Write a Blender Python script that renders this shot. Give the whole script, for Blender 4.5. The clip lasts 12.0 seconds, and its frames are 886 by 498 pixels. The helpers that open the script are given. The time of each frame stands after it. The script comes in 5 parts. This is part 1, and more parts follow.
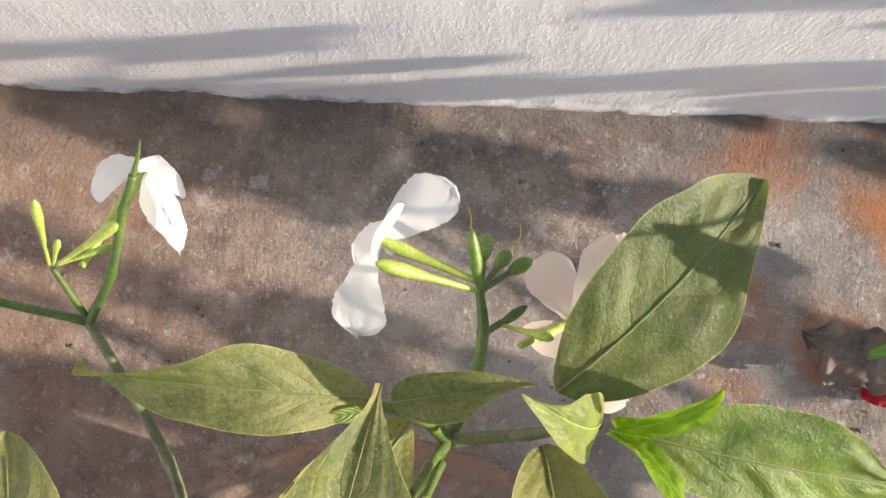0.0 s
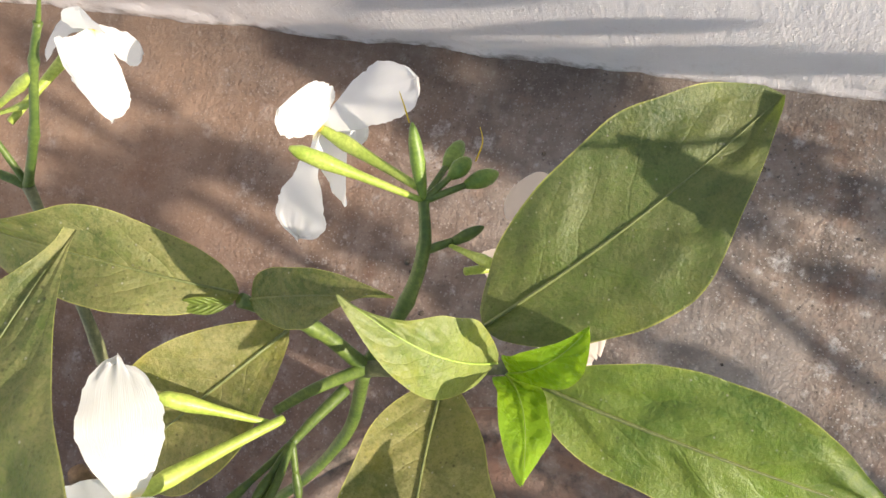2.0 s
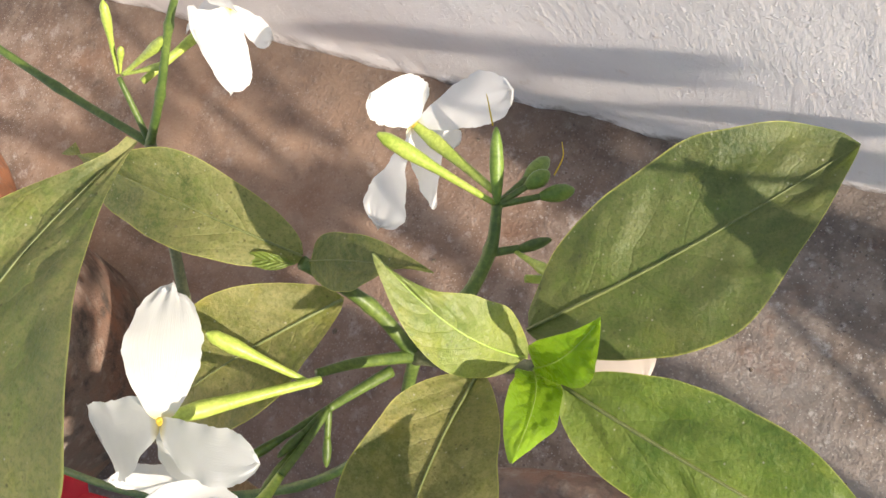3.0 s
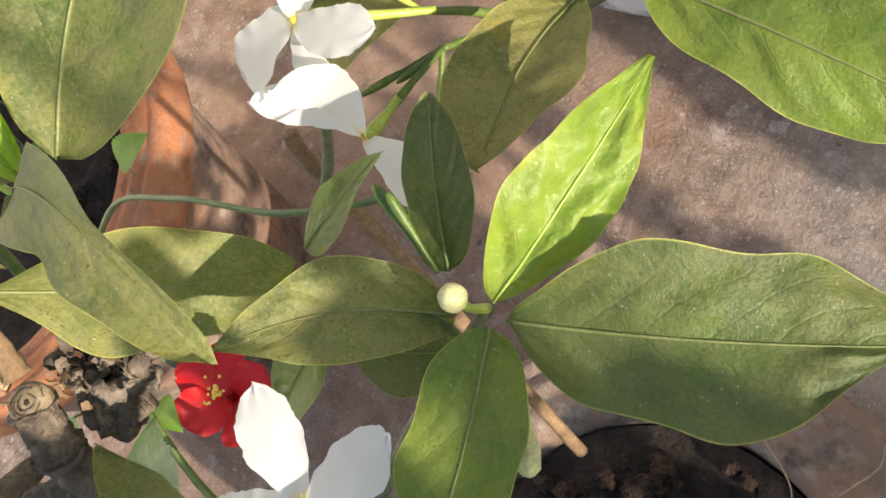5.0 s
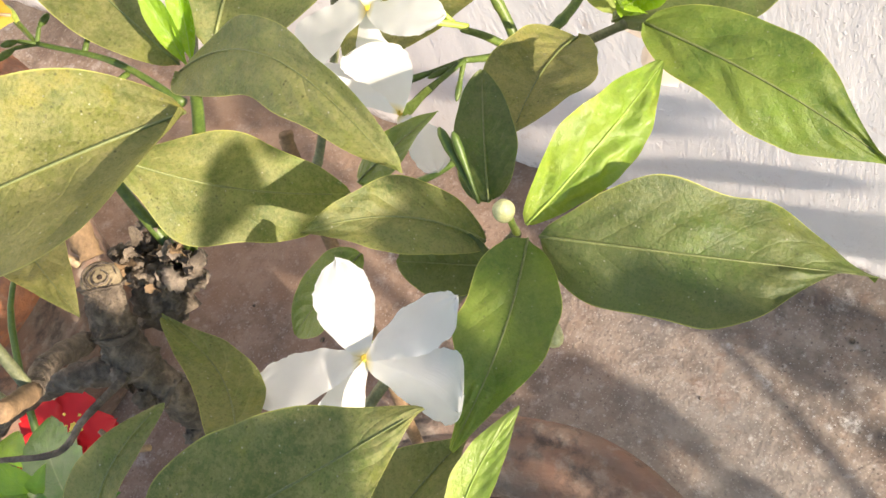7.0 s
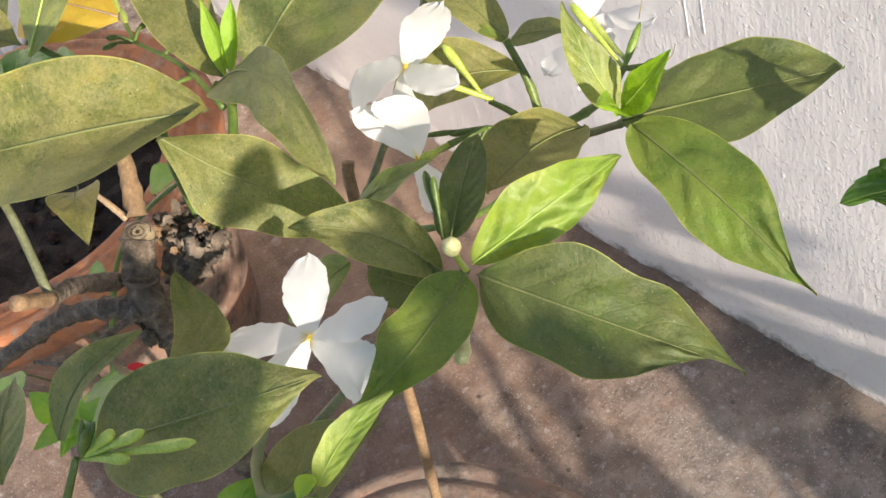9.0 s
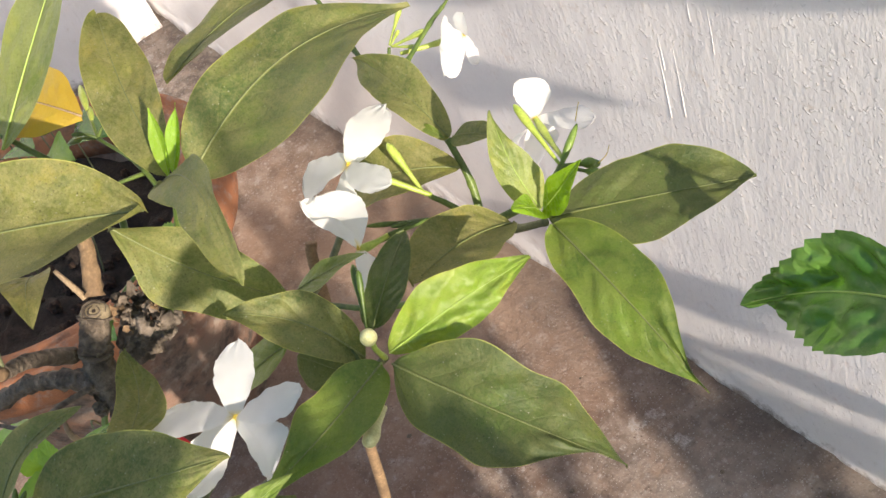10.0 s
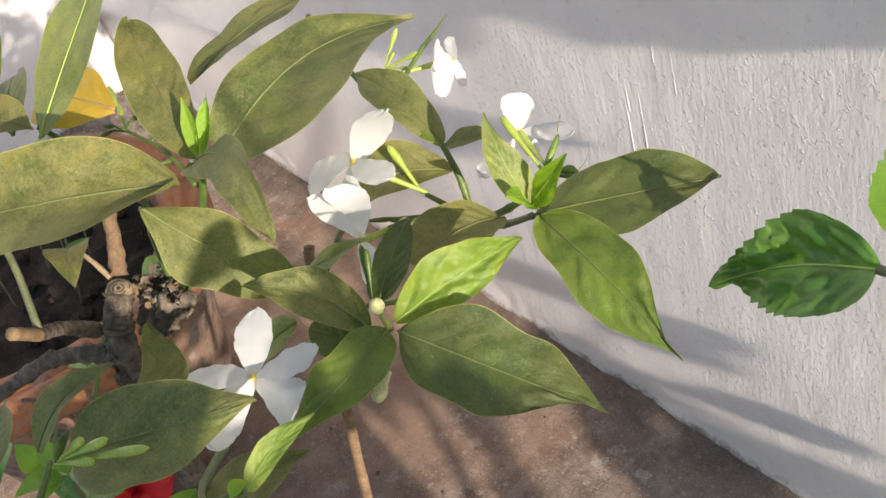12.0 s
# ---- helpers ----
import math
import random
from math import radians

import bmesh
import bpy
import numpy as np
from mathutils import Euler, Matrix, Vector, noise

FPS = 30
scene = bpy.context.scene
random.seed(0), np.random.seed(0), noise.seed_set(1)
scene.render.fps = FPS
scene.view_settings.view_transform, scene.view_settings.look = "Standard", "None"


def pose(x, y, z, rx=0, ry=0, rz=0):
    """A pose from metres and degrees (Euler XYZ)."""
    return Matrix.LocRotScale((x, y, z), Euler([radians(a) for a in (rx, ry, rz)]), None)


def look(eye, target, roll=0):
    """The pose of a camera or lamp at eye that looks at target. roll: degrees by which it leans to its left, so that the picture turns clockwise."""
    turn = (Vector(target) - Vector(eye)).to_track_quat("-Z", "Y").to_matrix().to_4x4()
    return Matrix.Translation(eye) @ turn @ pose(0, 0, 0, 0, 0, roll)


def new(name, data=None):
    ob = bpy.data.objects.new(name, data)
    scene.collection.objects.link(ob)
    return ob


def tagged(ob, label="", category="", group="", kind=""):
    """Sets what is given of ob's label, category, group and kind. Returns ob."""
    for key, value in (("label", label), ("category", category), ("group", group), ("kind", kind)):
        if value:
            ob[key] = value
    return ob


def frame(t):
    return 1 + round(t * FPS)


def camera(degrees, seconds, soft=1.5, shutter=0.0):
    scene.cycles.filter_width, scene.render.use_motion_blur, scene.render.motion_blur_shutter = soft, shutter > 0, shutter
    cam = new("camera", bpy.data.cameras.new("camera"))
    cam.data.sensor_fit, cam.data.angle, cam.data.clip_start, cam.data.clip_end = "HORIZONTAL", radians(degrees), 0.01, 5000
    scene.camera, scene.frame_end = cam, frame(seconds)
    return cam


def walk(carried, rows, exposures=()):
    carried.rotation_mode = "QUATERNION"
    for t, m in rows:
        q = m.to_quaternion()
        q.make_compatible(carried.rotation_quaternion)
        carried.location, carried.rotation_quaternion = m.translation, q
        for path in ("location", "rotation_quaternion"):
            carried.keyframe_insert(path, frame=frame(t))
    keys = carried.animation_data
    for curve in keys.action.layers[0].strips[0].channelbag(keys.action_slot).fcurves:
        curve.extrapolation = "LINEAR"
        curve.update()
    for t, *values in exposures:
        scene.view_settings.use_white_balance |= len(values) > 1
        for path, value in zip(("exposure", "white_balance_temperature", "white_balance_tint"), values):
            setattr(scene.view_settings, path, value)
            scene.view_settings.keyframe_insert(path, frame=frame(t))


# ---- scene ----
cam = camera(44.0, 12.0)
PATH = [
    (0, (0.1216, 0.1480, 0.9264), (0.1456, 0.3536, -0.6600), 8.8),
    (0.5, (0.1216, 0.1560, 0.9008), (0.1384, 0.3664, -0.6848), 6.9),
    (1, (0.1416, 0.1504, 0.8816), (0.0560, 0.3368, -0.7048), -19.4),
    (1.5, (0.1712, 0.1456, 0.8656), (-0.0760, 0.2872, -0.7088), -53.3),
    (2, (0.2224, 0.1408, 0.8648), (-0.2416, 0.2920, -0.6592), -61.5),
    (2.5, (0.2432, 0.1456, 0.8688), (-0.3728, 0.3456, -0.5944), -55.2),
    (3, (0.2536, 0.1272, 0.8600), (-0.4600, 0.3240, -0.5584), -54.5),
    (3.5, (0.2752, 0.1072, 0.8576), (-0.5048, 0.2736, -0.5288), -59.0),
    (3.7, (0.2792, 0.1048, 0.8560), (-0.5336, 0.2384, -0.5152), -61.9),
    (5.3, (0.3080, 0.0208, 0.8512), (-0.6072, 0.1840, -0.4512), -56.5),
    (5.5, (0.3056, 0.0096, 0.8552), (-0.5872, 0.1992, -0.4584), -54.1),
    (6, (0.3024, -0.0168, 0.8784), (-0.4952, 0.1848, -0.4936), -52.0),
    (6.5, (0.3088, -0.0456, 0.8944), (-0.3952, 0.2584, -0.5096), -44.5),
    (7, (0.3040, -0.0568, 0.9080), (-0.4168, 0.4368, -0.4328), -30.2),
    (7.2, (0.3152, -0.0688, 0.9184), (-0.4128, 0.4944, -0.3904), -26.4),
    (8.8, (0.3904, -0.0528, 0.9192), (-0.5440, 0.3840, -0.3048), -25.7),
    (9, (0.3920, -0.0480, 0.9304), (-0.5616, 0.3840, -0.2792), -25.3),
    (9.5, (0.4216, -0.0280, 0.9480), (-0.5792, 0.3824, -0.2312), -28.1),
    (10, (0.4328, -0.0144, 0.9512), (-0.5944, 0.4144, -0.1984), -24.9),
    (10.5, (0.4520, -0.0032, 0.9432), (-0.6216, 0.4336, -0.1600), -24.1),
    (11, (0.4512, -0.0192, 0.9256), (-0.6600, 0.4528, -0.1256), -25.9),
    (11.5, (0.4488, -0.0328, 0.9304), (-0.6232, 0.4664, -0.1472), -22.3),
    (12, (0.4648, -0.0640, 0.9624), (-0.5656, 0.4840, -0.1320), -20.4),
]
LIGHTNESS = [(0, 0.81, 6600, 14), (2.5, 0.72, 6600, 14), (3.5, 0.67, 6600, 14), (5.5, 0.94, 6900, 14), (6.5, 1.15, 7100, 13), (7.2, 1.08, 6800, 14), (9, 0.74, 6600, 14), (9.5, 0.75, 6600, 14), (10.5, 0.52, 6600, 14), (12, 0.45, 6600, 14)]
walk(cam, [(t, look(eye, target, roll)) for t, eye, target, roll in PATH], LIGHTNESS)


# ---------------------------------------------------------------- light
SUN_WAY = Vector((-0.93, 0.16, -0.33)).normalized()
world = bpy.data.worlds.new("sky")
scene.world = world
world.use_nodes = True
wn = world.node_tree
sky = wn.nodes.new("ShaderNodeTexSky")
sky.sky_type, sky.sun_disc = "NISHITA", False
sky.sun_elevation = math.asin(-SUN_WAY.z)
sky.sun_rotation = math.atan2(-SUN_WAY.x, -SUN_WAY.y)
sky.dust_density, sky.ozone_density, sky.air_density = 0.4, 3.0, 1.3
wn.links.new(sky.outputs[0], wn.nodes["Background"].inputs[0])
wn.nodes["Background"].inputs[1].default_value = 0.150
sun = new("sun", bpy.data.lights.new("sun", "SUN"))
sun.data.energy, sun.data.angle, sun.data.color = 5.0, radians(0.6), (1.0, 0.90, 0.74)
sun.matrix_world = look((0, 0, 5), Vector((0, 0, 5)) + SUN_WAY)
scene.view_settings.exposure = 0.0


# ---------------------------------------------------------------- materials
def material(name):
    m = bpy.data.materials.new(name)
    m.use_nodes = True
    return m, m.node_tree, m.node_tree.nodes["Principled BSDF"]


def node(nt, kind, **values):
    n = nt.nodes.new("ShaderNode" + kind)
    for key, value in values.items():
        if key in n.inputs:
            n.inputs[key].default_value = value
    return n


def noise_at(nt, scale, detail=4.0, coords=None, rough=0.55):
    n = node(nt, "TexNoise", Scale=scale, Detail=detail, Roughness=rough)
    if coords is not None:
        nt.links.new(coords, n.inputs["Vector"])
    return n.outputs[0]


def ramp(nt, value, *stops):
    r = nt.nodes.new("ShaderNodeValToRGB")
    els = r.color_ramp.elements
    while len(els) < len(stops):
        els.new(0.5)
    for el, (pos, col) in zip(els, stops):
        el.position = pos
        el.color = (*col, 1) if isinstance(col, tuple) else (col, col, col, 1)
    nt.links.new(value, r.inputs[0])
    return r.outputs[0]


def blend(nt, factor, a, b, mode="MIX"):
    m = nt.nodes.new("ShaderNodeMix")
    m.data_type, m.blend_type = "RGBA", mode
    for sock, val in ((m.inputs[0], factor), (m.inputs[6], a), (m.inputs[7], b)):
        if isinstance(val, bpy.types.NodeSocket):
            nt.links.new(val, sock)
        elif isinstance(val, tuple):
            sock.default_value = (*val, 1)
        else:
            sock.default_value = val
    return m.outputs[2]


def calc(nt, op, a, b=0.0, c=0.0):
    n = nt.nodes.new("ShaderNodeMath")
    n.operation = op
    for sock, val in zip(n.inputs, (a, b, c)):
        if isinstance(val, bpy.types.NodeSocket):
            nt.links.new(val, sock)
        else:
            sock.default_value = val
    return n.outputs[0]


def bump(nt, bsdf, height, strength=0.4, distance=0.001):
    b = node(nt, "Bump", Strength=strength, Distance=distance)
    nt.links.new(height, b.inputs["Height"])
    nt.links.new(b.outputs[0], bsdf.inputs["Normal"])


def place(nt):
    return nt.nodes.new("ShaderNodeNewGeometry").outputs["Position"]


def around(nt, pos, cx, cy, r):
    """1 at the middle of a round patch of the ground, 0 from r outwards."""
    v = node(nt, "VectorMath")
    v.operation = "DISTANCE"
    nt.links.new(pos, v.inputs[0])
    v.inputs[1].default_value = (cx, cy, 0)
    return ramp(nt, calc(nt, "MULTIPLY", v.outputs["Value"], 1 / r), (0.35, 1.0), (1.0, 0.0))


def leaf_material(name, green, deep, dust, dustiness, through_colour, gloss=0.45, veins=6.5, vein_colour=(0.30, 0.33, 0.10), edge_colour=(0.50, 0.50, 0.12), thin=0.22, patchy=0.5, relief=0.55):
    m, nt, bsdf = material(name)
    uv = nt.nodes.new("ShaderNodeUVMap").outputs[0]
    sep = nt.nodes.new("ShaderNodeSeparateXYZ")
    nt.links.new(uv, sep.inputs[0])
    across = calc(nt, "ABSOLUTE", calc(nt, "MULTIPLY_ADD", sep.outputs[0], 2.0, -1.0))
    along = sep.outputs[1]
    pos = place(nt)
    rnd = nt.nodes.new("ShaderNodeObjectInfo").outputs["Random"]
    olive = tuple(0.45 * g + 0.40 * d for g, d in zip(green, dust))
    base = blend(nt, ramp(nt, noise_at(nt, 46, 5, pos, 0.65), (0.43, 0.0), (0.55, 1.0)), green, deep)
    base = blend(nt, ramp(nt, noise_at(nt, 27, 6, pos, 0.7), (0.45, 0.0), (0.57, min(1.0, 0.2 + dustiness))), base, olive)
    base = blend(nt, calc(nt, "MULTIPLY", rnd, patchy), base, blend(nt, 0.5, base, dust))
    base = blend(nt, ramp(nt, noise_at(nt, 33, 3, pos, 0.55), (0.52, 0.0), (0.66, 0.85)), base, tuple(c * 0.8 for c in deep))
    # yellow blotches between the veins, towards the edge
    blotch = calc(nt, "MULTIPLY", ramp(nt, noise_at(nt, 105, 4, pos, 0.6), (0.54, 0.0), (0.66, 1.0)), ramp(nt, across, (0.25, 0.1), (0.8, 1.0)))
    base = blend(nt, calc(nt, "MULTIPLY", blotch, 0.55 * min(1.0, dustiness * 1.5)), base, (1.5 * green[0] + 0.06, 1.12 * green[1] + 0.04, green[2]))
    # side veins, bowed towards the tip
    wob = calc(nt, "MULTIPLY", noise_at(nt, 55, 3, pos), 0.9)
    ph = calc(nt, "ADD", calc(nt, "SUBTRACT", calc(nt, "MULTIPLY", along, veins), calc(nt, "MULTIPLY", calc(nt, "POWER", across, 1.3), 2.1)), wob)
    fr = calc(nt, "ABSOLUTE", calc(nt, "SUBTRACT", calc(nt, "FRACT", ph), 0.5))
    worn = ramp(nt, noise_at(nt, 30, 3, pos, 0.6), (0.42, 0.1), (0.62, 1.0))
    vein = ramp(nt, fr, (0.0, 1.0), (0.055, 0.0))
    mid = ramp(nt, across, (0.0, 1.0), (0.035, 0.0))
    rim = calc(nt, "MULTIPLY", ramp(nt, across, (0.976, 0.0), (0.994, 0.9)), ramp(nt, noise_at(nt, 110, 2, pos), (0.35, 0.35), (0.6, 1.0)))
    veinmask = calc(nt, "MULTIPLY", calc(nt, "MULTIPLY", vein, ramp(nt, along, (0.08, 0.0), (0.2, 1.0), (0.82, 1.0), (0.92, 0.0))), calc(nt, "SUBTRACT", 0.75, calc(nt, "MULTIPLY", across, 0.6)))
    base = blend(nt, calc(nt, "MULTIPLY", calc(nt, "MULTIPLY", veinmask, 0.45), worn), base, vein_colour)
    base = blend(nt, calc(nt, "MULTIPLY", mid, 0.8), base, vein_colour)
    # dust and specks of sooty mould
    d1 = ramp(nt, noise_at(nt, 62, 6, pos, 0.72), (0.42, 0.0), (0.62, 1.0))
    d2 = ramp(nt, noise_at(nt, 560, 5, pos, 0.75), (0.43, 0.0), (0.60, 1.0))
    dusty = calc(nt, "MULTIPLY", calc(nt, "ADD", calc(nt, "MULTIPLY", d1, 0.50), calc(nt, "MULTIPLY", d2, 0.60)), dustiness)
    base = blend(nt, dusty, base, dust)
    vor = node(nt, "TexVoronoi", Scale=680.0)
    nt.links.new(pos, vor.inputs["Vector"])
    pick = nt.nodes.new("ShaderNodeSeparateColor")
    nt.links.new(vor.outputs["Color"], pick.inputs[0])
    gate = calc(nt, "MULTIPLY", ramp(nt, noise_at(nt, 70, 3, pos, 0.7), (0.40, 0.15), (0.60, 1.0)), ramp(nt, pick.outputs[0], (0.45, 0.0), (0.75, 1.0)))
    speck = calc(nt, "MULTIPLY", ramp(nt, vor.outputs["Distance"], (0.10, 1.0), (0.30, 0.0)), gate)
    base = blend(nt, calc(nt, "MULTIPLY", speck, 0.9 * min(1.0, dustiness * 1.6)), base, (0.035, 0.03, 0.015))
    fleck = calc(nt, "MULTIPLY", ramp(nt, vor.outputs["Distance"], (0.08, 1.0), (0.22, 0.0)), ramp(nt, pick.outputs[1], (0.84, 0.0), (0.92, 0.7)))
    base = blend(nt, calc(nt, "MULTIPLY", fleck, min(1.0, dustiness * 1.6)), base, (0.52, 0.50, 0.36))
    grit = ramp(nt, noise_at(nt, 1300, 3, pos, 0.7), (0.36, 0.45), (0.50, 0.0), (0.56, 0.0))
    base = blend(nt, calc(nt, "MULTIPLY", grit, min(1.0, dustiness * 1.4)), base, tuple(c * 0.5 for c in deep))
    base = blend(nt, rim, base, edge_colour)
    nt.links.new(base, bsdf.inputs["Base Color"])
    bsdf.inputs["Specular IOR Level"].default_value = 0.5
    rough = calc(nt, "ADD", gloss - 0.04, calc(nt, "MULTIPLY", dusty, 0.28))
    nt.links.new(rough, bsdf.inputs["Roughness"])
    pillow = calc(nt, "MULTIPLY", calc(nt, "MULTIPLY", fr, calc(nt, "MULTIPLY", worn, relief * 1.8)), ramp(nt, across, (0.0, 0.2), (0.25, 1.0), (0.8, 0.5), (1.0, 0.0)))
    hgt = calc(nt, "ADD", calc(nt, "ADD", calc(nt, "MULTIPLY", veinmask, -0.16), pillow), calc(nt, "ADD", calc(nt, "ADD", calc(nt, "MULTIPLY", noise_at(nt, 260, 4, pos, 0.6), 0.22), calc(nt, "MULTIPLY", noise_at(nt, 75, 2, pos, 0.4), 1.1)), calc(nt, "MULTIPLY", noise_at(nt, 700, 4, pos, 0.7), 0.55)))
    bump(nt, bsdf, hgt, 0.62, 0.0014)
    tr = node(nt, "BsdfTranslucent")
    nt.links.new(blend(nt, 0.6, base, through_colour), tr.inputs[0])
    mix = node(nt, "MixShader", Fac=thin)
    nt.links.new(bsdf.outputs[0], mix.inputs[1])
    nt.links.new(tr.outputs[0], mix.inputs[2])
    nt.links.new(mix.outputs[0], nt.nodes["Material Output"].inputs[0])
    return m


LEAF = leaf_material("old_leaf", (0.108, 0.162, 0.026), (0.046, 0.095, 0.018), (0.305, 0.275, 0.110), 0.62, (0.34, 0.42, 0.03), gloss=0.52)
LEAF_PALE = leaf_material("yellowing_leaf", (0.165, 0.182, 0.030), (0.082, 0.110, 0.020), (0.34, 0.30, 0.125), 0.62, (0.40, 0.44, 0.03), vein_colour=(0.30, 0.30, 0.10), gloss=0.54)
LEAF_DARK = leaf_material("dark_leaf", (0.068, 0.132, 0.018), (0.029, 0.068, 0.012), (0.185, 0.185, 0.070), 0.5, (0.26, 0.38, 0.03), vein_colour=(0.17, 0.21, 0.06), gloss=0.46)
LEAF_GREEN = leaf_material("green_leaf", (0.110, 0.215, 0.014), (0.048, 0.125, 0.011), (0.25, 0.285, 0.065), 0.45, (0.36, 0.5, 0.03), gloss=0.42)
LEAF_SOFT = leaf_material("pale_green_leaf", (0.22, 0.29, 0.05), (0.12, 0.19, 0.03), (0.38, 0.39, 0.17), 0.5, (0.45, 0.55, 0.05), gloss=0.36, vein_colour=(0.36, 0.42, 0.14), thin=0.28)
LEAF_BRIGHT = leaf_material("fresh_leaf", (0.32, 0.43, 0.055), (0.19, 0.32, 0.035), (0.40, 0.44, 0.16), 0.25, (0.5, 0.65, 0.04), gloss=0.24, vein_colour=(0.46, 0.55, 0.14), thin=0.3, relief=0.3)
LEAF_YOUNG = leaf_material("young_leaf", (0.32, 0.52, 0.02), (0.24, 0.45, 0.02), (0.3, 0.4, 0.08), 0.1, (0.45, 0.7, 0.02), gloss=0.3, vein_colour=(0.3, 0.5, 0.06), thin=0.38, relief=0.1)
LEAF_HIB = leaf_material("hibiscus_leaf", (0.075, 0.235, 0.020), (0.030, 0.130, 0.013), (0.22, 0.30, 0.11), 0.16, (0.20, 0.52, 0.02), gloss=0.22, veins=5.0, vein_colour=(0.20, 0.32, 0.09), edge_colour=(0.08, 0.18, 0.03))
LEAF_LIME = leaf_material("hibiscus_leaf_fresh", (0.24, 0.42, 0.03), (0.15, 0.33, 0.025), (0.2, 0.3, 0.08), 0.15, (0.35, 0.6, 0.02), gloss=0.35, veins=5.0, vein_colour=(0.22, 0.4, 0.06), edge_colour=(0.16, 0.32, 0.04), thin=0.3)
LEAF_YELLOW = leaf_material("yellow_leaf", (0.66, 0.46, 0.03), (0.60, 0.38, 0.03), (0.55, 0.42, 0.12), 0.2, (0.8, 0.6, 0.05), gloss=0.45, vein_colour=(0.7, 0.5, 0.1), edge_colour=(0.5, 0.34, 0.05), thin=0.3, relief=0.1)
LEAF_DRY = leaf_material("dry_leaf", (0.120, 0.072, 0.048), (0.045, 0.026, 0.018), (0.40, 0.33, 0.28), 0.30, (0.15, 0.1, 0.06), gloss=0.6, vein_colour=(0.2, 0.17, 0.13), edge_colour=(0.14, 0.1, 0.07), thin=0.05, relief=0.1)


def petal_material(name, white, throat, thin):
    m, nt, bsdf = material(name)
    uv = nt.nodes.new("ShaderNodeUVMap").outputs[0]
    sep = nt.nodes.new("ShaderNodeSeparateXYZ")
    nt.links.new(uv, sep.inputs[0])
    pos = place(nt)
    col = blend(nt, ramp(nt, noise_at(nt, 120, 3, pos), (0.3, 0.0), (0.75, 1.0)), white, tuple(c * 0.93 for c in white))
    col = blend(nt, ramp(nt, sep.outputs[1], (0.0, 1.0), (0.045, 0.4), (0.10, 0.0)), col, throat)
    nt.links.new(col, bsdf.inputs["Base Color"])
    bsdf.inputs["Roughness"].default_value = 0.55
    streak = node(nt, "TexNoise", Scale=1.0, Detail=3.0)
    sc = node(nt, "Mapping")
    sc.inputs["Scale"].default_value = (60, 4, 1)
    nt.links.new(uv, sc.inputs[0])
    nt.links.new(sc.outputs[0], streak.inputs["Vector"])
    bump(nt, bsdf, streak.outputs[0], 0.25, 0.0006)
    tr = node(nt, "BsdfTranslucent")
    nt.links.new(col, tr.inputs[0])
    mix = node(nt, "MixShader", Fac=thin)
    nt.links.new(bsdf.outputs[0], mix.inputs[1])
    nt.links.new(tr.outputs[0], mix.inputs[2])
    nt.links.new(mix.outputs[0], nt.nodes["Material Output"].inputs[0])
    return m


PETAL = petal_material("white_petal", (0.93, 0.93, 0.92), (0.82, 0.64, 0.06), 0.46)
PETAL_OLD = petal_material("wilting_petal", (0.92, 0.80, 0.72), (0.75, 0.62, 0.2), 0.5)
PETAL_RED = petal_material("red_petal", (0.55, 0.008, 0.012), (0.25, 0.0, 0.01), 0.25)


def plain(name, dark, light, scale, rough, height=0.3, deep=0.0008, fine=None, spots=None):
    m, nt, bsdf = material(name)
    pos = place(nt)
    n1 = noise_at(nt, scale, 5, pos, 0.6)
    n2 = noise_at(nt, fine or scale * 7, 4, pos, 0.6)
    col = blend(nt, ramp(nt, n1, (0.32, 0.0), (0.68, 1.0)), dark, light)
    col = blend(nt, ramp(nt, n2, (0.40, 0.45), (0.62, 0.0)), col, tuple(c * 0.6 for c in dark))
    if spots:
        v = node(nt, "TexVoronoi", Scale=scale * 3)
        nt.links.new(pos, v.inputs["Vector"])
        col = blend(nt, ramp(nt, v.outputs["Distance"], (0.12, 0.8), (0.3, 0.0)), col, spots)
    nt.links.new(col, bsdf.inputs["Base Color"])
    bsdf.inputs["Roughness"].default_value = rough
    bump(nt, bsdf, calc(nt, "ADD", n1, calc(nt, "MULTIPLY", n2, 0.6)), height, deep)
    return m


STEM = plain("green_stem", (0.06, 0.11, 0.02), (0.15, 0.21, 0.04), 120, 0.45)
STEM_OLD = plain("old_stem", (0.10, 0.11, 0.05), (0.22, 0.23, 0.12), 150, 0.6, 0.5)
BUD = plain("pale_bud", (0.32, 0.43, 0.06), (0.52, 0.60, 0.13), 150, 0.38)
BUD_GREEN = plain("green_bud", (0.12, 0.21, 0.03), (0.23, 0.33, 0.06), 150, 0.42)
BUD_WHITE = plain("cream_bud", (0.64, 0.62, 0.28), (0.76, 0.74, 0.42), 150, 0.5)
BARK = plain("grey_bark", (0.060, 0.045, 0.033), (0.29, 0.228, 0.172), 110, 0.85, 1.0, 0.004, 420)
BARK_GREY = plain("flaky_grey_bark", (0.075, 0.058, 0.045), (0.30, 0.245, 0.195), 70, 0.9, 0.9, 0.002, 420)
CUT = plain("cut_wood", (0.32, 0.22, 0.13), (0.50, 0.36, 0.22), 130, 0.8, 0.6, 0.001)
STICK = plain("dry_tan_stick", (0.16, 0.10, 0.055), (0.34, 0.22, 0.12), 110, 0.85, 0.6, 0.001)
PITH = plain("stub_face", (0.20, 0.15, 0.09), (0.34, 0.27, 0.17), 160, 0.85, 0.6, 0.001)
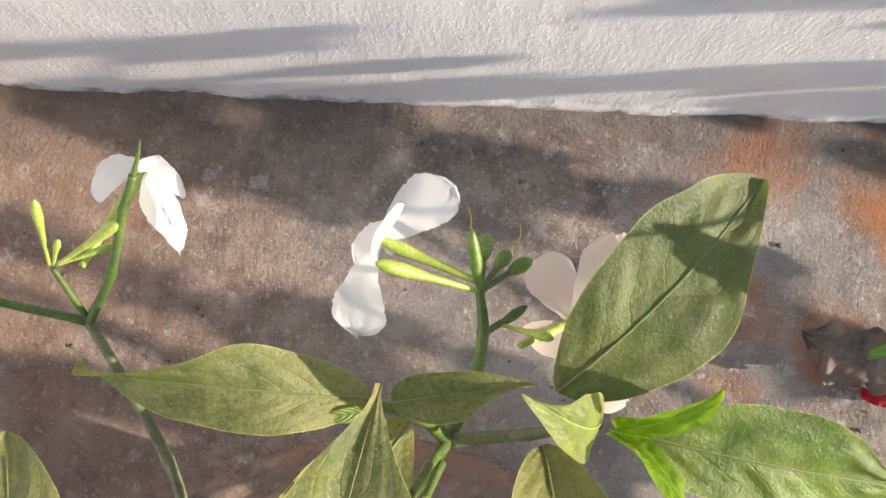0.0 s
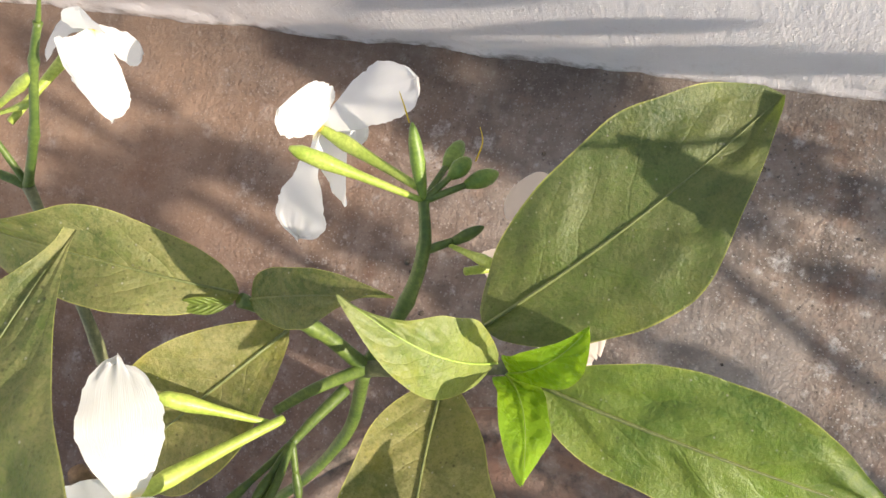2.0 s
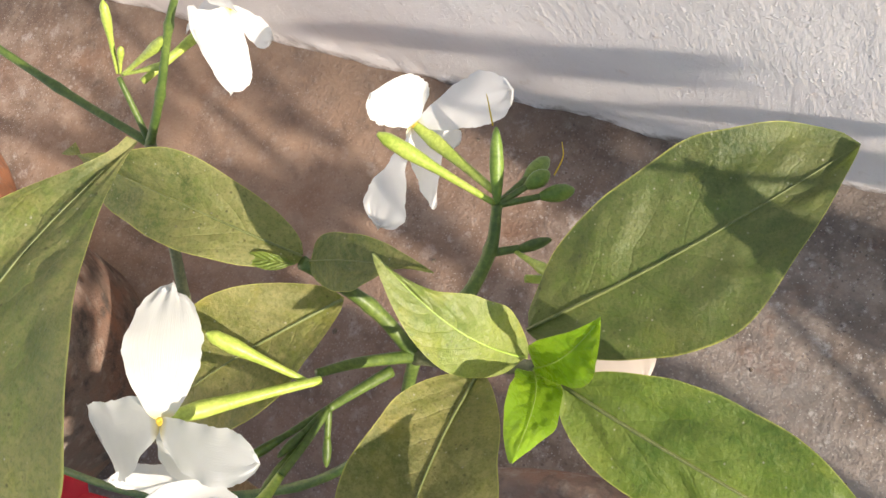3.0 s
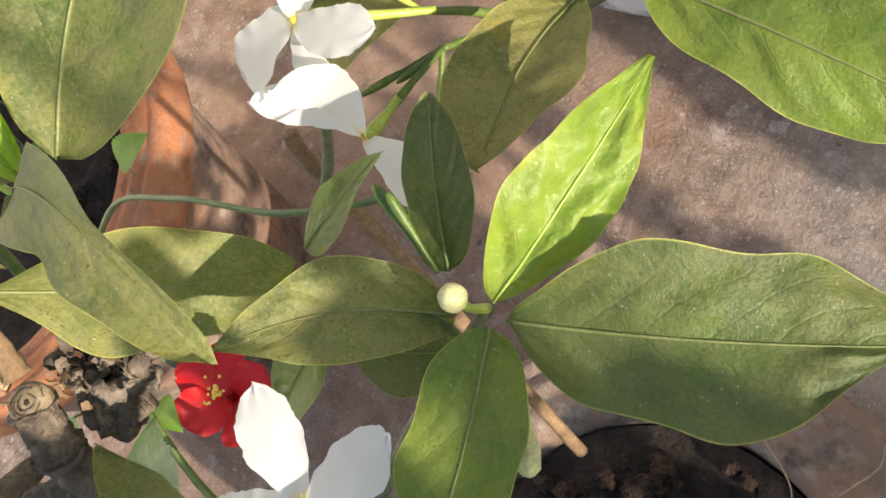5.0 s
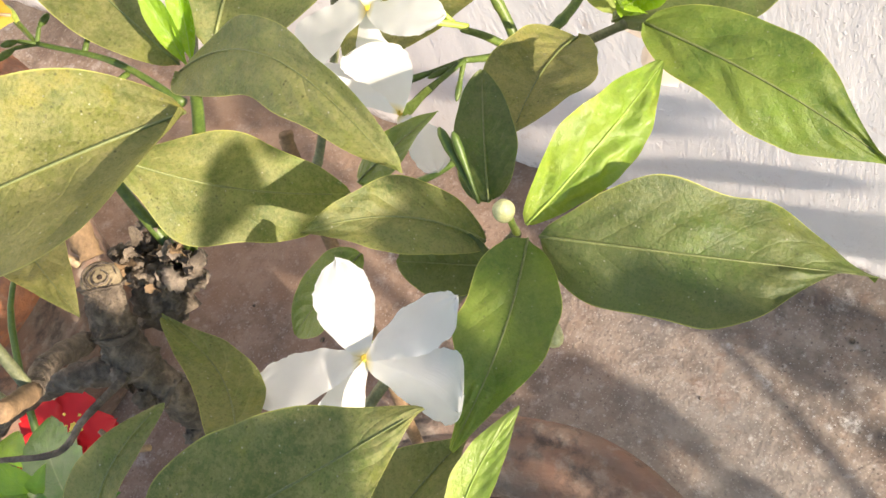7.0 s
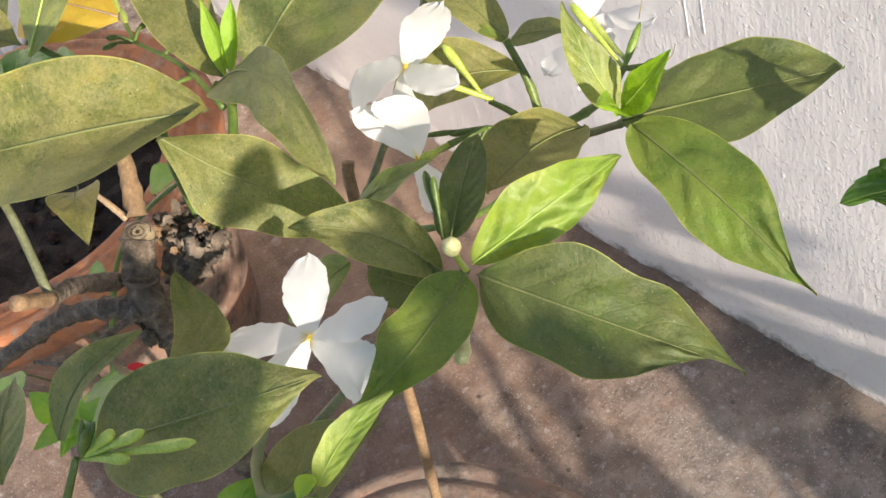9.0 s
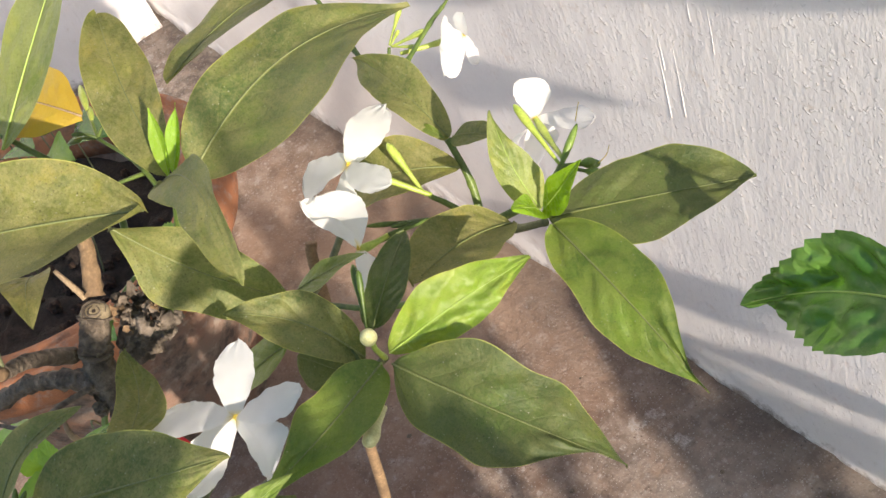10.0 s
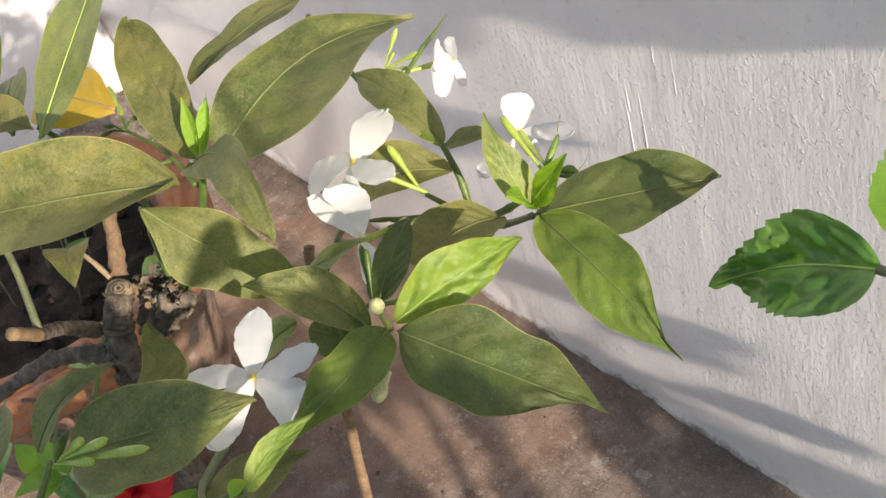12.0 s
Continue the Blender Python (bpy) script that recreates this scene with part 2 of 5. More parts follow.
SOIL = plain("damp_soil", (0.010, 0.007, 0.005), (0.045, 0.028, 0.02), 70, 0.95, 1.0, 0.004, 330)
CLOD = plain("soil_clod", (0.016, 0.009, 0.006), (0.11, 0.055, 0.033), 120, 0.95, 1.0, 0.006, 480)
POLLEN = plain("yellow_anther", (0.70, 0.50, 0.05), (0.80, 0.62, 0.12), 200, 0.6)


def terracotta(name, clay, pale, moss):
    m, nt, bsdf = material(name)
    pos = place(nt)
    n1 = noise_at(nt, 16, 5, pos, 0.6)
    n2 = noise_at(nt, 75, 5, pos, 0.65)
    n3 = noise_at(nt, 420, 4, pos, 0.6)
    col = blend(nt, ramp(nt, n1, (0.35, 0.0), (0.66, 1.0)), clay, pale)
    col = blend(nt, ramp(nt, n2, (0.52, 0.0), (0.68, 0.6)), col, (0.33, 0.28, 0.235))
    col = blend(nt, ramp(nt, noise_at(nt, 11, 4, pos, 0.6), (0.54, 0.0), (0.66, 0.42)), col, (0.42, 0.17, 0.075))
    col = blend(nt, ramp(nt, noise_at(nt, 34, 6, pos, 0.7), (0.50, 0.0), (0.64, moss)), col, (0.07, 0.055, 0.045))
    nt.links.new(col, bsdf.inputs["Base Color"])
    bsdf.inputs["Roughness"].default_value = 0.9
    bump(nt, bsdf, calc(nt, "ADD", n2, calc(nt, "MULTIPLY", n3, 0.5)), 0.85, 0.003)
    return m


CLAY = terracotta("old_terracotta", (0.235, 0.130, 0.088), (0.19, 0.15, 0.120), 0.9)
# orange clay with warm sunlight painted into it
CLAY_ORANGE_SUNLIT = terracotta("sunlit_orange_terracotta", (0.40, 0.145, 0.058), (0.33, 0.155, 0.085), 0.5)


def concrete():
    m, nt, bsdf = material("grimy_concrete")
    pos = place(nt)
    sep = nt.nodes.new("ShaderNodeSeparateXYZ")
    nt.links.new(pos, sep.inputs[0])
    big = noise_at(nt, 7, 4, pos, 0.6)
    midn = noise_at(nt, 38, 5, pos, 0.62)
    fine = noise_at(nt, 260, 5, pos, 0.65)
    col = blend(nt, ramp(nt, big, (0.36, 0.0), (0.66, 1.0)), (0.145, 0.108, 0.085), (0.225, 0.172, 0.138))
    col = blend(nt, ramp(nt, midn, (0.44, 0.0), (0.60, 0.9)), col, (0.325, 0.262, 0.215))
    col = blend(nt, ramp(nt, noise_at(nt, 21, 6, pos, 0.7), (0.47, 0.0), (0.62, 0.85)), col, (0.082, 0.061, 0.050))
    col = blend(nt, ramp(nt, fine, (0.30, 0.42), (0.47, 0.0)), col, (0.10, 0.08, 0.07))
    # lime drips of different sizes, eaten away at their edges
    for scale, lo, hi, amount, seed in ((24, 0.10, 0.22, 0.46, 0.0), (60, 0.08, 0.22, 0.44, 3.0), (150, 0.08, 0.26, 0.36, 7.0), (330, 0.14, 0.24, 0.5, 11.0)):
        mp = node(nt, "Mapping")
        mp.inputs["Location"].default_value = (seed, seed * 0.7, 0)
        warp = node(nt, "TexNoise", Scale=scale * 1.6, Detail=5.0, Roughness=0.7)
        nt.links.new(pos, warp.inputs["Vector"])
        add = nt.nodes.new("ShaderNodeVectorMath")
        add.operation = "MULTIPLY_ADD"
        nt.links.new(warp.outputs["Color"], add.inputs[0])
        add.inputs[1].default_value = (0.9 / scale,) * 3
        nt.links.new(pos, add.inputs[2])
        nt.links.new(add.outputs[0], mp.inputs[0])
        v = node(nt, "TexVoronoi", Scale=scale)
        v.voronoi_dimensions = "2D"
        nt.links.new(mp.outputs[0], v.inputs["Vector"])
        pick = nt.nodes.new("ShaderNodeSeparateColor")
        nt.links.new(v.outputs["Color"], pick.inputs[0])
        some = ramp(nt, pick.outputs[0], (0.48, 0.0), (0.85, 1.0))
        worn = ramp(nt, noise_at(nt, 300, 4, pos, 0.7), (0.38, 0.15), (0.6, 1.0))
        blot = calc(nt, "MULTIPLY", calc(nt, "MULTIPLY", ramp(nt, v.outputs["Distance"], (lo, 1.0), (hi, 0.0)), some), worn)
        col = blend(nt, calc(nt, "MULTIPLY", blot, amount * 1.9), col, (0.50, 0.475, 0.45))
    tan = ramp(nt, noise_at(nt, 48, 6, pos, 0.7), (0.52, 0.0), (0.66, 0.4))
    col = blend(nt, tan, col, (0.33, 0.225, 0.16))
    grit = node(nt, "TexVoronoi", Scale=210.0)
    nt.links.new(pos, grit.inputs["Vector"])
    gpick = nt.nodes.new("ShaderNodeSeparateColor")
    nt.links.new(grit.outputs["Color"], gpick.inputs[0])
    specks = calc(nt, "MULTIPLY", ramp(nt, grit.outputs["Distance"], (0.16, 1.0), (0.26, 0.0)), ramp(nt, gpick.outputs[0], (0.72, 0.0), (0.80, 0.8)))
    col = blend(nt, specks, col, (0.065, 0.05, 0.042))
    pits = ramp(nt, noise_at(nt, 130, 6, pos, 0.75), (0.345, 0.9), (0.39, 0.0))
    col = blend(nt, pits, col, (0.07, 0.055, 0.05))
    # reddish left ground: red staining plus the warm tone of sunlight, painted in
    red = calc(nt, "MULTIPLY", around(nt, pos, -0.42, 0.14, 0.6), ramp(nt, noise_at(nt, 8, 5, pos, 0.65), (0.36, 0.35), (0.58, 1.0)))
    col = blend(nt, calc(nt, "MULTIPLY", red, 0.6), col, (0.31, 0.185, 0.125))
    # tan rusty patch by the wall, warm sunlight painted into its colour
    sunlit_tan = calc(nt, "MULTIPLY", around(nt, pos, -0.42, 0.36, 0.34), ramp(nt, noise_at(nt, 16, 6, pos, 0.72), (0.38, 0.2), (0.58, 1.0)))
    col = blend(nt, calc(nt, "MULTIPLY", sunlit_tan, 0.6), col, (0.40, 0.27, 0.185))
    dust = calc(nt, "MULTIPLY", ramp(nt, noise_at(nt, 5, 4, pos, 0.6), (0.40, 0.15), (0.60, 0.85)), around(nt, pos, 0.28, 0.17, 0.42))
    col = blend(nt, calc(nt, "MULTIPLY", dust, 0.7), col, (0.36, 0.335, 0.315))
    # rust-red stain and the strip that gets darker towards the wall
    stain = calc(nt, "MULTIPLY", ramp(nt, noise_at(nt, 9, 5, pos, 0.65), (0.46, 0.0), (0.62, 1.0)), around(nt, pos, 0.50, 0.28, 0.26))
    col = blend(nt, stain, col, (0.34, 0.14, 0.06))
    rust = calc(nt, "MULTIPLY", ramp(nt, noise_at(nt, 13, 6, pos, 0.72), (0.55, 0.0), (0.70, 0.45)), 1.0)
    col = blend(nt, rust, col, (0.23, 0.105, 0.055))
    near_wall = calc(nt, "MULTIPLY", ramp(nt, calc(nt, "ADD", sep.outputs[1], calc(nt, "MULTIPLY", midn, 0.06)), (0.345, 0.0), (0.412, 1.0)), 0.5)
    col = blend(nt, near_wall, col, (0.060, 0.048, 0.042))
    nt.links.new(col, bsdf.inputs["Base Color"])
    bsdf.inputs["Roughness"].default_value = 0.9
    bump(nt, bsdf, calc(nt, "ADD", calc(nt, "ADD", midn, calc(nt, "MULTIPLY", noise_at(nt, 105, 5, pos, 0.7), 0.7)), calc(nt, "MULTIPLY", fine, 0.8)), 0.8, 0.0024)
    return m


CONCRETE = concrete()


def whitewash():
    m, nt, bsdf = material("whitewashed_plaster")
    pos = place(nt)
    mp = node(nt, "Mapping")
    mp.inputs["Scale"].default_value = (1.0, 1.0, 0.28)
    nt.links.new(pos, mp.inputs[0])
    streak = noise_at(nt, 210, 4, mp.outputs[0], 0.6)
    patch = noise_at(nt, 9, 5, pos, 0.6)
    grain = noise_at(nt, 330, 4, pos, 0.6)
    col = blend(nt, ramp(nt, patch, (0.35, 0.0), (0.68, 1.0)), (0.75, 0.72, 0.725), (0.84, 0.81, 0.805))
    col = blend(nt, ramp(nt, streak, (0.30, 0.12), (0.42, 0.0)), col, (0.55, 0.51, 0.48))
    col = blend(nt, ramp(nt, noise_at(nt, 60, 5, pos, 0.7), (0.62, 0.0), (0.74, 0.4)), col, (0.52, 0.42, 0.34))
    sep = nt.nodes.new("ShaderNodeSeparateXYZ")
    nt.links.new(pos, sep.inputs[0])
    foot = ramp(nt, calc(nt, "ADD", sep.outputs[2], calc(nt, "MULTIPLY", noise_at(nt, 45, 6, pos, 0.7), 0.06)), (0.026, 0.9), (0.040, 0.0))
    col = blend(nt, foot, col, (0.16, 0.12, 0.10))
    col = blend(nt, ramp(nt, noise_at(nt, 24, 5, pos, 0.7), (0.64, 0.0), (0.74, 0.45)), col, (0.46, 0.30, 0.20))
    col = blend(nt, ramp(nt, noise_at(nt, 210, 4, pos, 0.7), (0.25, 0.25), (0.34, 0.0)), col, (0.40, 0.36, 0.34))
    nt.links.new(col, bsdf.inputs["Base Color"])
    bsdf.inputs["Roughness"].default_value = 0.31
    h = calc(nt, "ADD", calc(nt, "ADD", calc(nt, "MULTIPLY", ramp(nt, noise_at(nt, 260, 2, pos, 0.5), (0.60, 0.0), (0.72, 1.0)), 0.42), calc(nt, "MULTIPLY", streak, 0.75)), calc(nt, "ADD", calc(nt, "MULTIPLY", grain, 0.25), calc(nt, "MULTIPLY", noise_at(nt, 30, 4, pos), 0.6)))
    bump(nt, bsdf, h, 0.8, 0.0013)
    return m


WASH = whitewash()


# ---------------------------------------------------------------- builders
def thing(name, at, label, category, group="", kind=""):
    ob = new(name)
    ob.location = at
    ob.empty_display_size = 0.02
    return tagged(ob, label, category, group, kind)


def origin_of(ob):
    p = Vector((0, 0, 0))
    while ob is not None:
        p += Vector(ob.location)
        ob = ob.parent
    return p


def part(name, bm, mat, parent=None, label="", at=None, smooth=True):
    """Links a bmesh, given in world coordinates, as one mesh under its thing."""
    at = Vector(at) if at is not None else (bm.verts[:] and Vector(bm.verts[:][0].co) or Vector())
    bmesh.ops.translate(bm, verts=bm.verts, vec=-at)
    me = bpy.data.meshes.new(name)
    bm.to_mesh(me)
    bm.free()
    for p in me.polygons:
        p.use_smooth = smooth
    me.materials.append(mat)
    ob = new(name, me)
    if parent is not None:
        ob.parent = parent
        ob.location = at - origin_of(parent)
    else:
        ob.location = at
    if label:
        ob["label"] = label
    return ob


def profile(stops, s):
    if not isinstance(stops[0], tuple):
        m, k = stops
        a, b = k * m, k * (1 - m)
        return max(0.012, (s + 1e-9) ** a * (1 - s + 1e-9) ** b / (m ** a * (1 - m) ** b))
    xs, ys = zip(*stops)
    grid = np.linspace(0, 1, 201)
    y = np.interp(grid, xs, ys)
    k = np.hanning(21)
    k /= k.sum()
    y = np.convolve(np.pad(y, 10, mode="edge"), k, "valid")
    return np.interp(s, grid, y)


JASMINE = ((0, 0.04), (0.06, 0.16), (0.16, 0.56), (0.3, 0.88), (0.45, 1.0), (0.6, 0.97), (0.74, 0.76), (0.85, 0.42), (0.93, 0.15), (1, 0.03))
BROAD = ((0, 0.06), (0.08, 0.34), (0.22, 0.74), (0.4, 0.96), (0.56, 1.0), (0.72, 0.9), (0.84, 0.64), (0.93, 0.3), (1, 0.03))
HEART = ((0, 0.25), (0.06, 0.7), (0.2, 1.0), (0.4, 0.95), (0.6, 0.7), (0.8, 0.4), (0.92, 0.18), (1, 0.02))
ROUND = ((0, 0.16), (0.12, 0.34), (0.3, 0.68), (0.5, 0.93), (0.66, 1.0), (0.8, 0.95), (0.9, 0.76), (0.96, 0.5), (1, 0.1))
PETALS = ((0, 0.20), (0.12, 0.36), (0.3, 0.64), (0.5, 0.88), (0.7, 1.0), (0.86, 1.0), (0.95, 0.9), (1, 0.62))


def fullness(stops, s):
    """Half-width of a blade at s: its fullness there, rounded off towards both ends."""
    knots = (0, 0.15, 0.32, 0.5, 0.68, 0.85, 1.0) if len(stops) == 7 else (0.12, 0.5, 0.88)
    grid = np.linspace(0, 1, 201)
    k = np.hanning(25)
    y = np.convolve(np.pad(np.interp(grid, knots, stops), 12, mode="edge"), k / k.sum(), "valid")
    return max(0.004, float(np.interp(s, grid, y)) * math.sqrt(4 * s * (1 - s) + 1e-9))


def blade(base, tip, side, width, bend=0.06, fold=0.18, wave=0.02, curl=0.0, shape=JASMINE, skew=0.0, quilt=0.015, veins=6.5, teeth=0, slant=0.0, ripple=0.0, frill=0.0, nu=16, nv=48, seed=0, ruffle=0.0, bulge=0.0, hint=(0.35, -0.12, 0.93), edges=None, crimp=0.0):
    """A leaf or petal from base to tip; side points across it. bend arches it, fold lifts its halves, curl rolls it along its length.
    edges: fullness of its left and right half along the blade, as shares of its length."""
    rng = random.Random(seed)
    b, t = Vector(base), Vector(tip)
    length = (t - b).length
    ay = (t - b).normalized()
    ax = Vector(side)
    ax = (ax - ay * ax.dot(ay)).normalized()
    az = ax.cross(ay)
    if hint and az.dot(Vector(hint)) < 0:
        ax, az = -ax, -az
    p1, p2, p3 = (rng.uniform(0, 6.28) for _ in range(3))
    bm = bmesh.new()
    uvl = bm.loops.layers.uv.new("UVMap")
    rows = []
    for j in range(nv + 1):
        s = j / nv
        halves = [length * fullness(e, s) for e in edges] if edges else [0.5 * width * float(profile(shape, s))] * 2
        if teeth:
            notch = 1.0 + (0.11 + 0.09 * math.sin(7 * s + p2)) * (((s * teeth) % 1.0) - 0.55) * min(1.0, 5 * s)
            halves = [h * notch for h in halves]
        yaw = skew * math.sin(math.pi * s) * length
        roll = curl * (s - 0.4)
        row = []
        for i in range(nu + 1):
            u = 2 * i / nu - 1
            hw = halves[0] if u < 0 else halves[1]
            x = u * hw * (1 + ripple * (noise.noise(Vector((s * 5.5, seed * 3.3 + (4.0 if u > 0 else 0.0), 0.5))) * 1.6 + 0.35 * math.sin(16 * s + p2 + u)) + crimp * s * noise.noise(Vector((s * 34, seed * 1.3 + (6.0 if u > 0 else 0.0), 2.5))))
            z = abs(u) ** 1.25 * hw * math.tan(fold)
            z += wave * length * u * abs(u) * math.sin(5.2 * s + p1 + (1.4 if u > 0 else 0.0))
            z += 0.30 * wave * length * u * u * math.sin(13.0 * s + p3 + (2.2 if u > 0 else 0.0)) * min(1.0, 6 * s)
            z += ruffle * length * abs(u) ** 3 * math.sin(23 * s + p2) + ruffle * 0.9 * length * max(0.0, s - 0.7) * math.sin(9 * u + p3) * 2
            z += quilt * length * min(1.0, abs(u) * 3) * (math.cos(6.283 * (s * veins - abs(u) ** 1.3 * 2.1 + (0.4 if u > 0 else 0.0))) * 0.26 + 1.5 * noise.noise(Vector((u * 1.9, s * 5.5, seed * 1.7))) + 0.7 * noise.noise(Vector((u * 4.5, s * 13, seed * 2.3)))) * (1 - 0.8 * u * u) * min(1, 4 * s) * min(1, 4 * (1 - s))
            z += bulge * length * (1 - u * u) * math.sin(math.pi * s)
            xr, zr = x * math.cos(roll) - z * math.sin(roll), x * math.sin(roll) + z * math.cos(roll)
            y = s * length + slant * u * hw * s + frill * length * s ** 6 * noise.noise(Vector((u * 4.2, seed * 2.1, 0.2))) + 0.5 * crimp * length * s ** 8 * noise.noise(Vector((u * 15, seed * 1.1, 3.2)))
            zc = 4 * bend * length * s * (1 - s)
            row.append((bm.verts.new(b + ax * (xr + yaw) + ay * y + az * (zr + zc)), u * 0.5 + 0.5, s))
        rows.append(row)
    for j in range(nv):
        for i in range(nu):
            quad = (rows[j][i], rows[j][i + 1], rows[j + 1][i + 1], rows[j + 1][i])
            f = bm.faces.new([q[0] for q in quad])
            for loop, q in zip(f.loops, quad):
                loop[uvl].uv = (q[1], q[2])
    return bm


def smooth_line(points, steps=8):
    pts = [Vector(p) for p in points]
    if len(pts) == 2:
        return [pts[0].lerp(pts[1], k / steps) for k in range(steps + 1)]
    out = []
    ext = [pts[0] * 2 - pts[1]] + pts + [pts[-1] * 2 - pts[-2]]
    for i in range(1, len(ext) - 2):
        p0, p1, p2, p3 = ext[i - 1:i + 3]
        for k in range(steps):
            t = k / steps
            out.append(0.5 * ((2 * p1) + (p2 - p0) * t + (2 * p0 - 5 * p1 + 4 * p2 - p3) * t * t + (3 * p1 - p0 - 3 * p2 + p3) * t ** 3))
    out.append(pts[-1])
    return out


def tube(points, radii, sides=10, steps=8, rough=0.0, seed=0, nodes=0.0, bm=None):
    """A tapered round stem through points, capped; nodes swells it a little at each point."""
    rng = random.Random(seed)
    line = smooth_line(points, steps)
    n = len(line)
    bm = bm or bmesh.new()
    rings = []
    prev = None
    for k, p in enumerate(line):
        d = (line[min(k + 1, n - 1)] - line[max(k - 1, 0)]).normalized()
        a = prev - d * prev.dot(d) if prev is not None else (d.orthogonal())
        a.normalize()
        prev = a
        c = d.cross(a)
        r = float(np.interp(k / (n - 1), np.linspace(0, 1, len(radii)), radii))
        r *= 1 + nodes * max(0.0, math.cos(6.283 * k / steps)) ** 6
        rings.append([bm.verts.new(p + (a * math.cos(6.283 * i / sides) + c * math.sin(6.283 * i / sides)) * r * (1 + rough * rng.uniform(-1, 1))) for i in range(sides)])
    for r0, r1 in zip(rings, rings[1:]):
        for i in range(sides):
            bm.faces.new((r0[i], r0[(i + 1) % sides], r1[(i + 1) % sides], r1[i]))
    bm.faces.new(rings[0][::-1])
    bm.faces.new(rings[-1])
    return bm


def lathe(centre, prof, sides=72, rough=0.0, seed=0, closed=False):
    """Turns a profile of (radius, height) round an upright axis."""
    bm = bmesh.new()
    cx, cy = centre
    rings = []
    for r, z in prof:
        ring = []
        for i in range(sides):
            a = 6.283185 * i / sides
            k = 1 + rough * noise.noise(Vector((math.cos(a) * 2.2, math.sin(a) * 2.2, z * 9 + seed)))
            ring.append(bm.verts.new((cx + r * k * math.cos(a), cy + r * k * math.sin(a), z + rough * 0.05 * noise.noise(Vector((a, r * 9, seed))))))
        rings.append(ring)
    for r0, r1 in zip(rings, rings[1:]):
        for i in range(sides):
            bm.faces.new((r0[i], r0[(i + 1) % sides], r1[(i + 1) % sides], r1[i]))
    if not closed:
        bm.faces.new(rings[-1])
        bm.faces.new(rings[0][::-1])
    bmesh.ops.recalc_face_normals(bm, faces=bm.faces)
    return bm


def lump(at, size, seed=0, rough=0.35, detail=2, squash=(1, 1, 0.7), freq=1.6):
    bm = bmesh.new()
    bmesh.ops.create_icosphere(bm, subdivisions=detail, radius=1)
    for v in bm.verts:
        k = 1 + rough * noise.noise(v.co * freq + Vector((seed * 3.1, seed, 0))) + 0.4 * rough * noise.noise(v.co * freq * 3 + Vector((seed, 0, 0)))
        v.co = Vector((v.co.x * squash[0], v.co.y * squash[1], v.co.z * squash[2])) * size * k + Vector(at)
    return bm


# ---------------------------------------------------------------- ground and wall
def graded(lo, hi, near_lo, near_hi, step):
    near = list(np.arange(near_lo, near_hi + step / 2, step))
    out, d, x = [], step, near_hi
    while x < hi:
        d *= 1.6
        x = min(hi, x + d)
        out.append(x)
    left, d, x = [], step, near_lo
    while x > lo:
        d *= 1.6
        x = max(lo, x - d)
        left.append(x)
    return left[::-1] + near + out


def sheet(xs, ys, fn):
    bm = bmesh.new()
    vs = [[bm.verts.new(fn(x, y)) for x in xs] for y in ys]
    for j in range(len(ys) - 1):
        for i in range(len(xs) - 1):
            bm.faces.new((vs[j][i], vs[j][i + 1], vs[j + 1][i + 1], vs[j + 1][i]))
    return bm


def ground_at(x, y):
    near = abs(x) < 1.5 and abs(y) < 1.0
    z = 0.0
    if near:
        z = 0.0035 * noise.noise(Vector((x * 9, y * 9, 0))) + 0.0014 * noise.noise(Vector((x * 45, y * 45, 3)))
    return (x, y, z)


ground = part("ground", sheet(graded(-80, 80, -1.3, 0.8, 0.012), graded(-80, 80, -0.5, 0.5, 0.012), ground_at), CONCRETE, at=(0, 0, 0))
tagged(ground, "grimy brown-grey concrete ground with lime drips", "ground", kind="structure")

WALL_Y = 0.395


def wall_at(x, z):
    y = WALL_Y + 0.0030 * noise.noise(Vector((x * 5, z * 5, 1))) + 0.0006 * noise.noise(Vector((x * 60, z * 20, 2)))
    y -= 0.0022 * math.exp(-max(z, 0) / 0.012) * (0.7 + 1.1 * noise.noise(Vector((x * 14, 0, 5))))
    if z < 0.03:
        y -= 0.0030 * noise.noise(Vector((x * 17, z * 40, 8))) + 0.0014 * noise.noise(Vector((x * 60, z * 50, 6))) + 0.0008 * noise.noise(Vector((x * 140, z * 120, 4)))
    return (x, y, z)


RETURN_X = -1.22


def return_wall_at(y, z):
    return (RETURN_X + 0.003 * noise.noise(Vector((y * 5, z * 5, 11))) + 0.006 * math.exp(-max(z, 0) / 0.014) * (0.7 + noise.noise(Vector((y * 14, 0, 15)))), y, z)


DRIPS = [(-0.032, 0.45, 0.032, 0.0007), (-0.034, 0.436, 0.067, 0.0009), (-0.019, 0.442, 0.064, 0.0008), (0.018, 0.491, 0.038, 0.0006), (0.0, 0.513, 0.039, 0.0006)]
wb = sheet(graded(-6, 6, -1.6, 0.6, 0.007), list(np.arange(-0.02, 0.03, 0.004)) + list(np.arange(0.036, 0.9, 0.014)) + [1.2, 1.6, 2.1], wall_at)
ring = bmesh.ops.extrude_face_region(wb, geom=wb.faces[:])
bmesh.ops.translate(wb, verts=[v for v in ring["geom"] if isinstance(v, bmesh.types.BMVert)], vec=(0, 0.15, 0))
bmesh.ops.recalc_face_normals(wb, faces=wb.faces)
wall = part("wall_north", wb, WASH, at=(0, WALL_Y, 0))
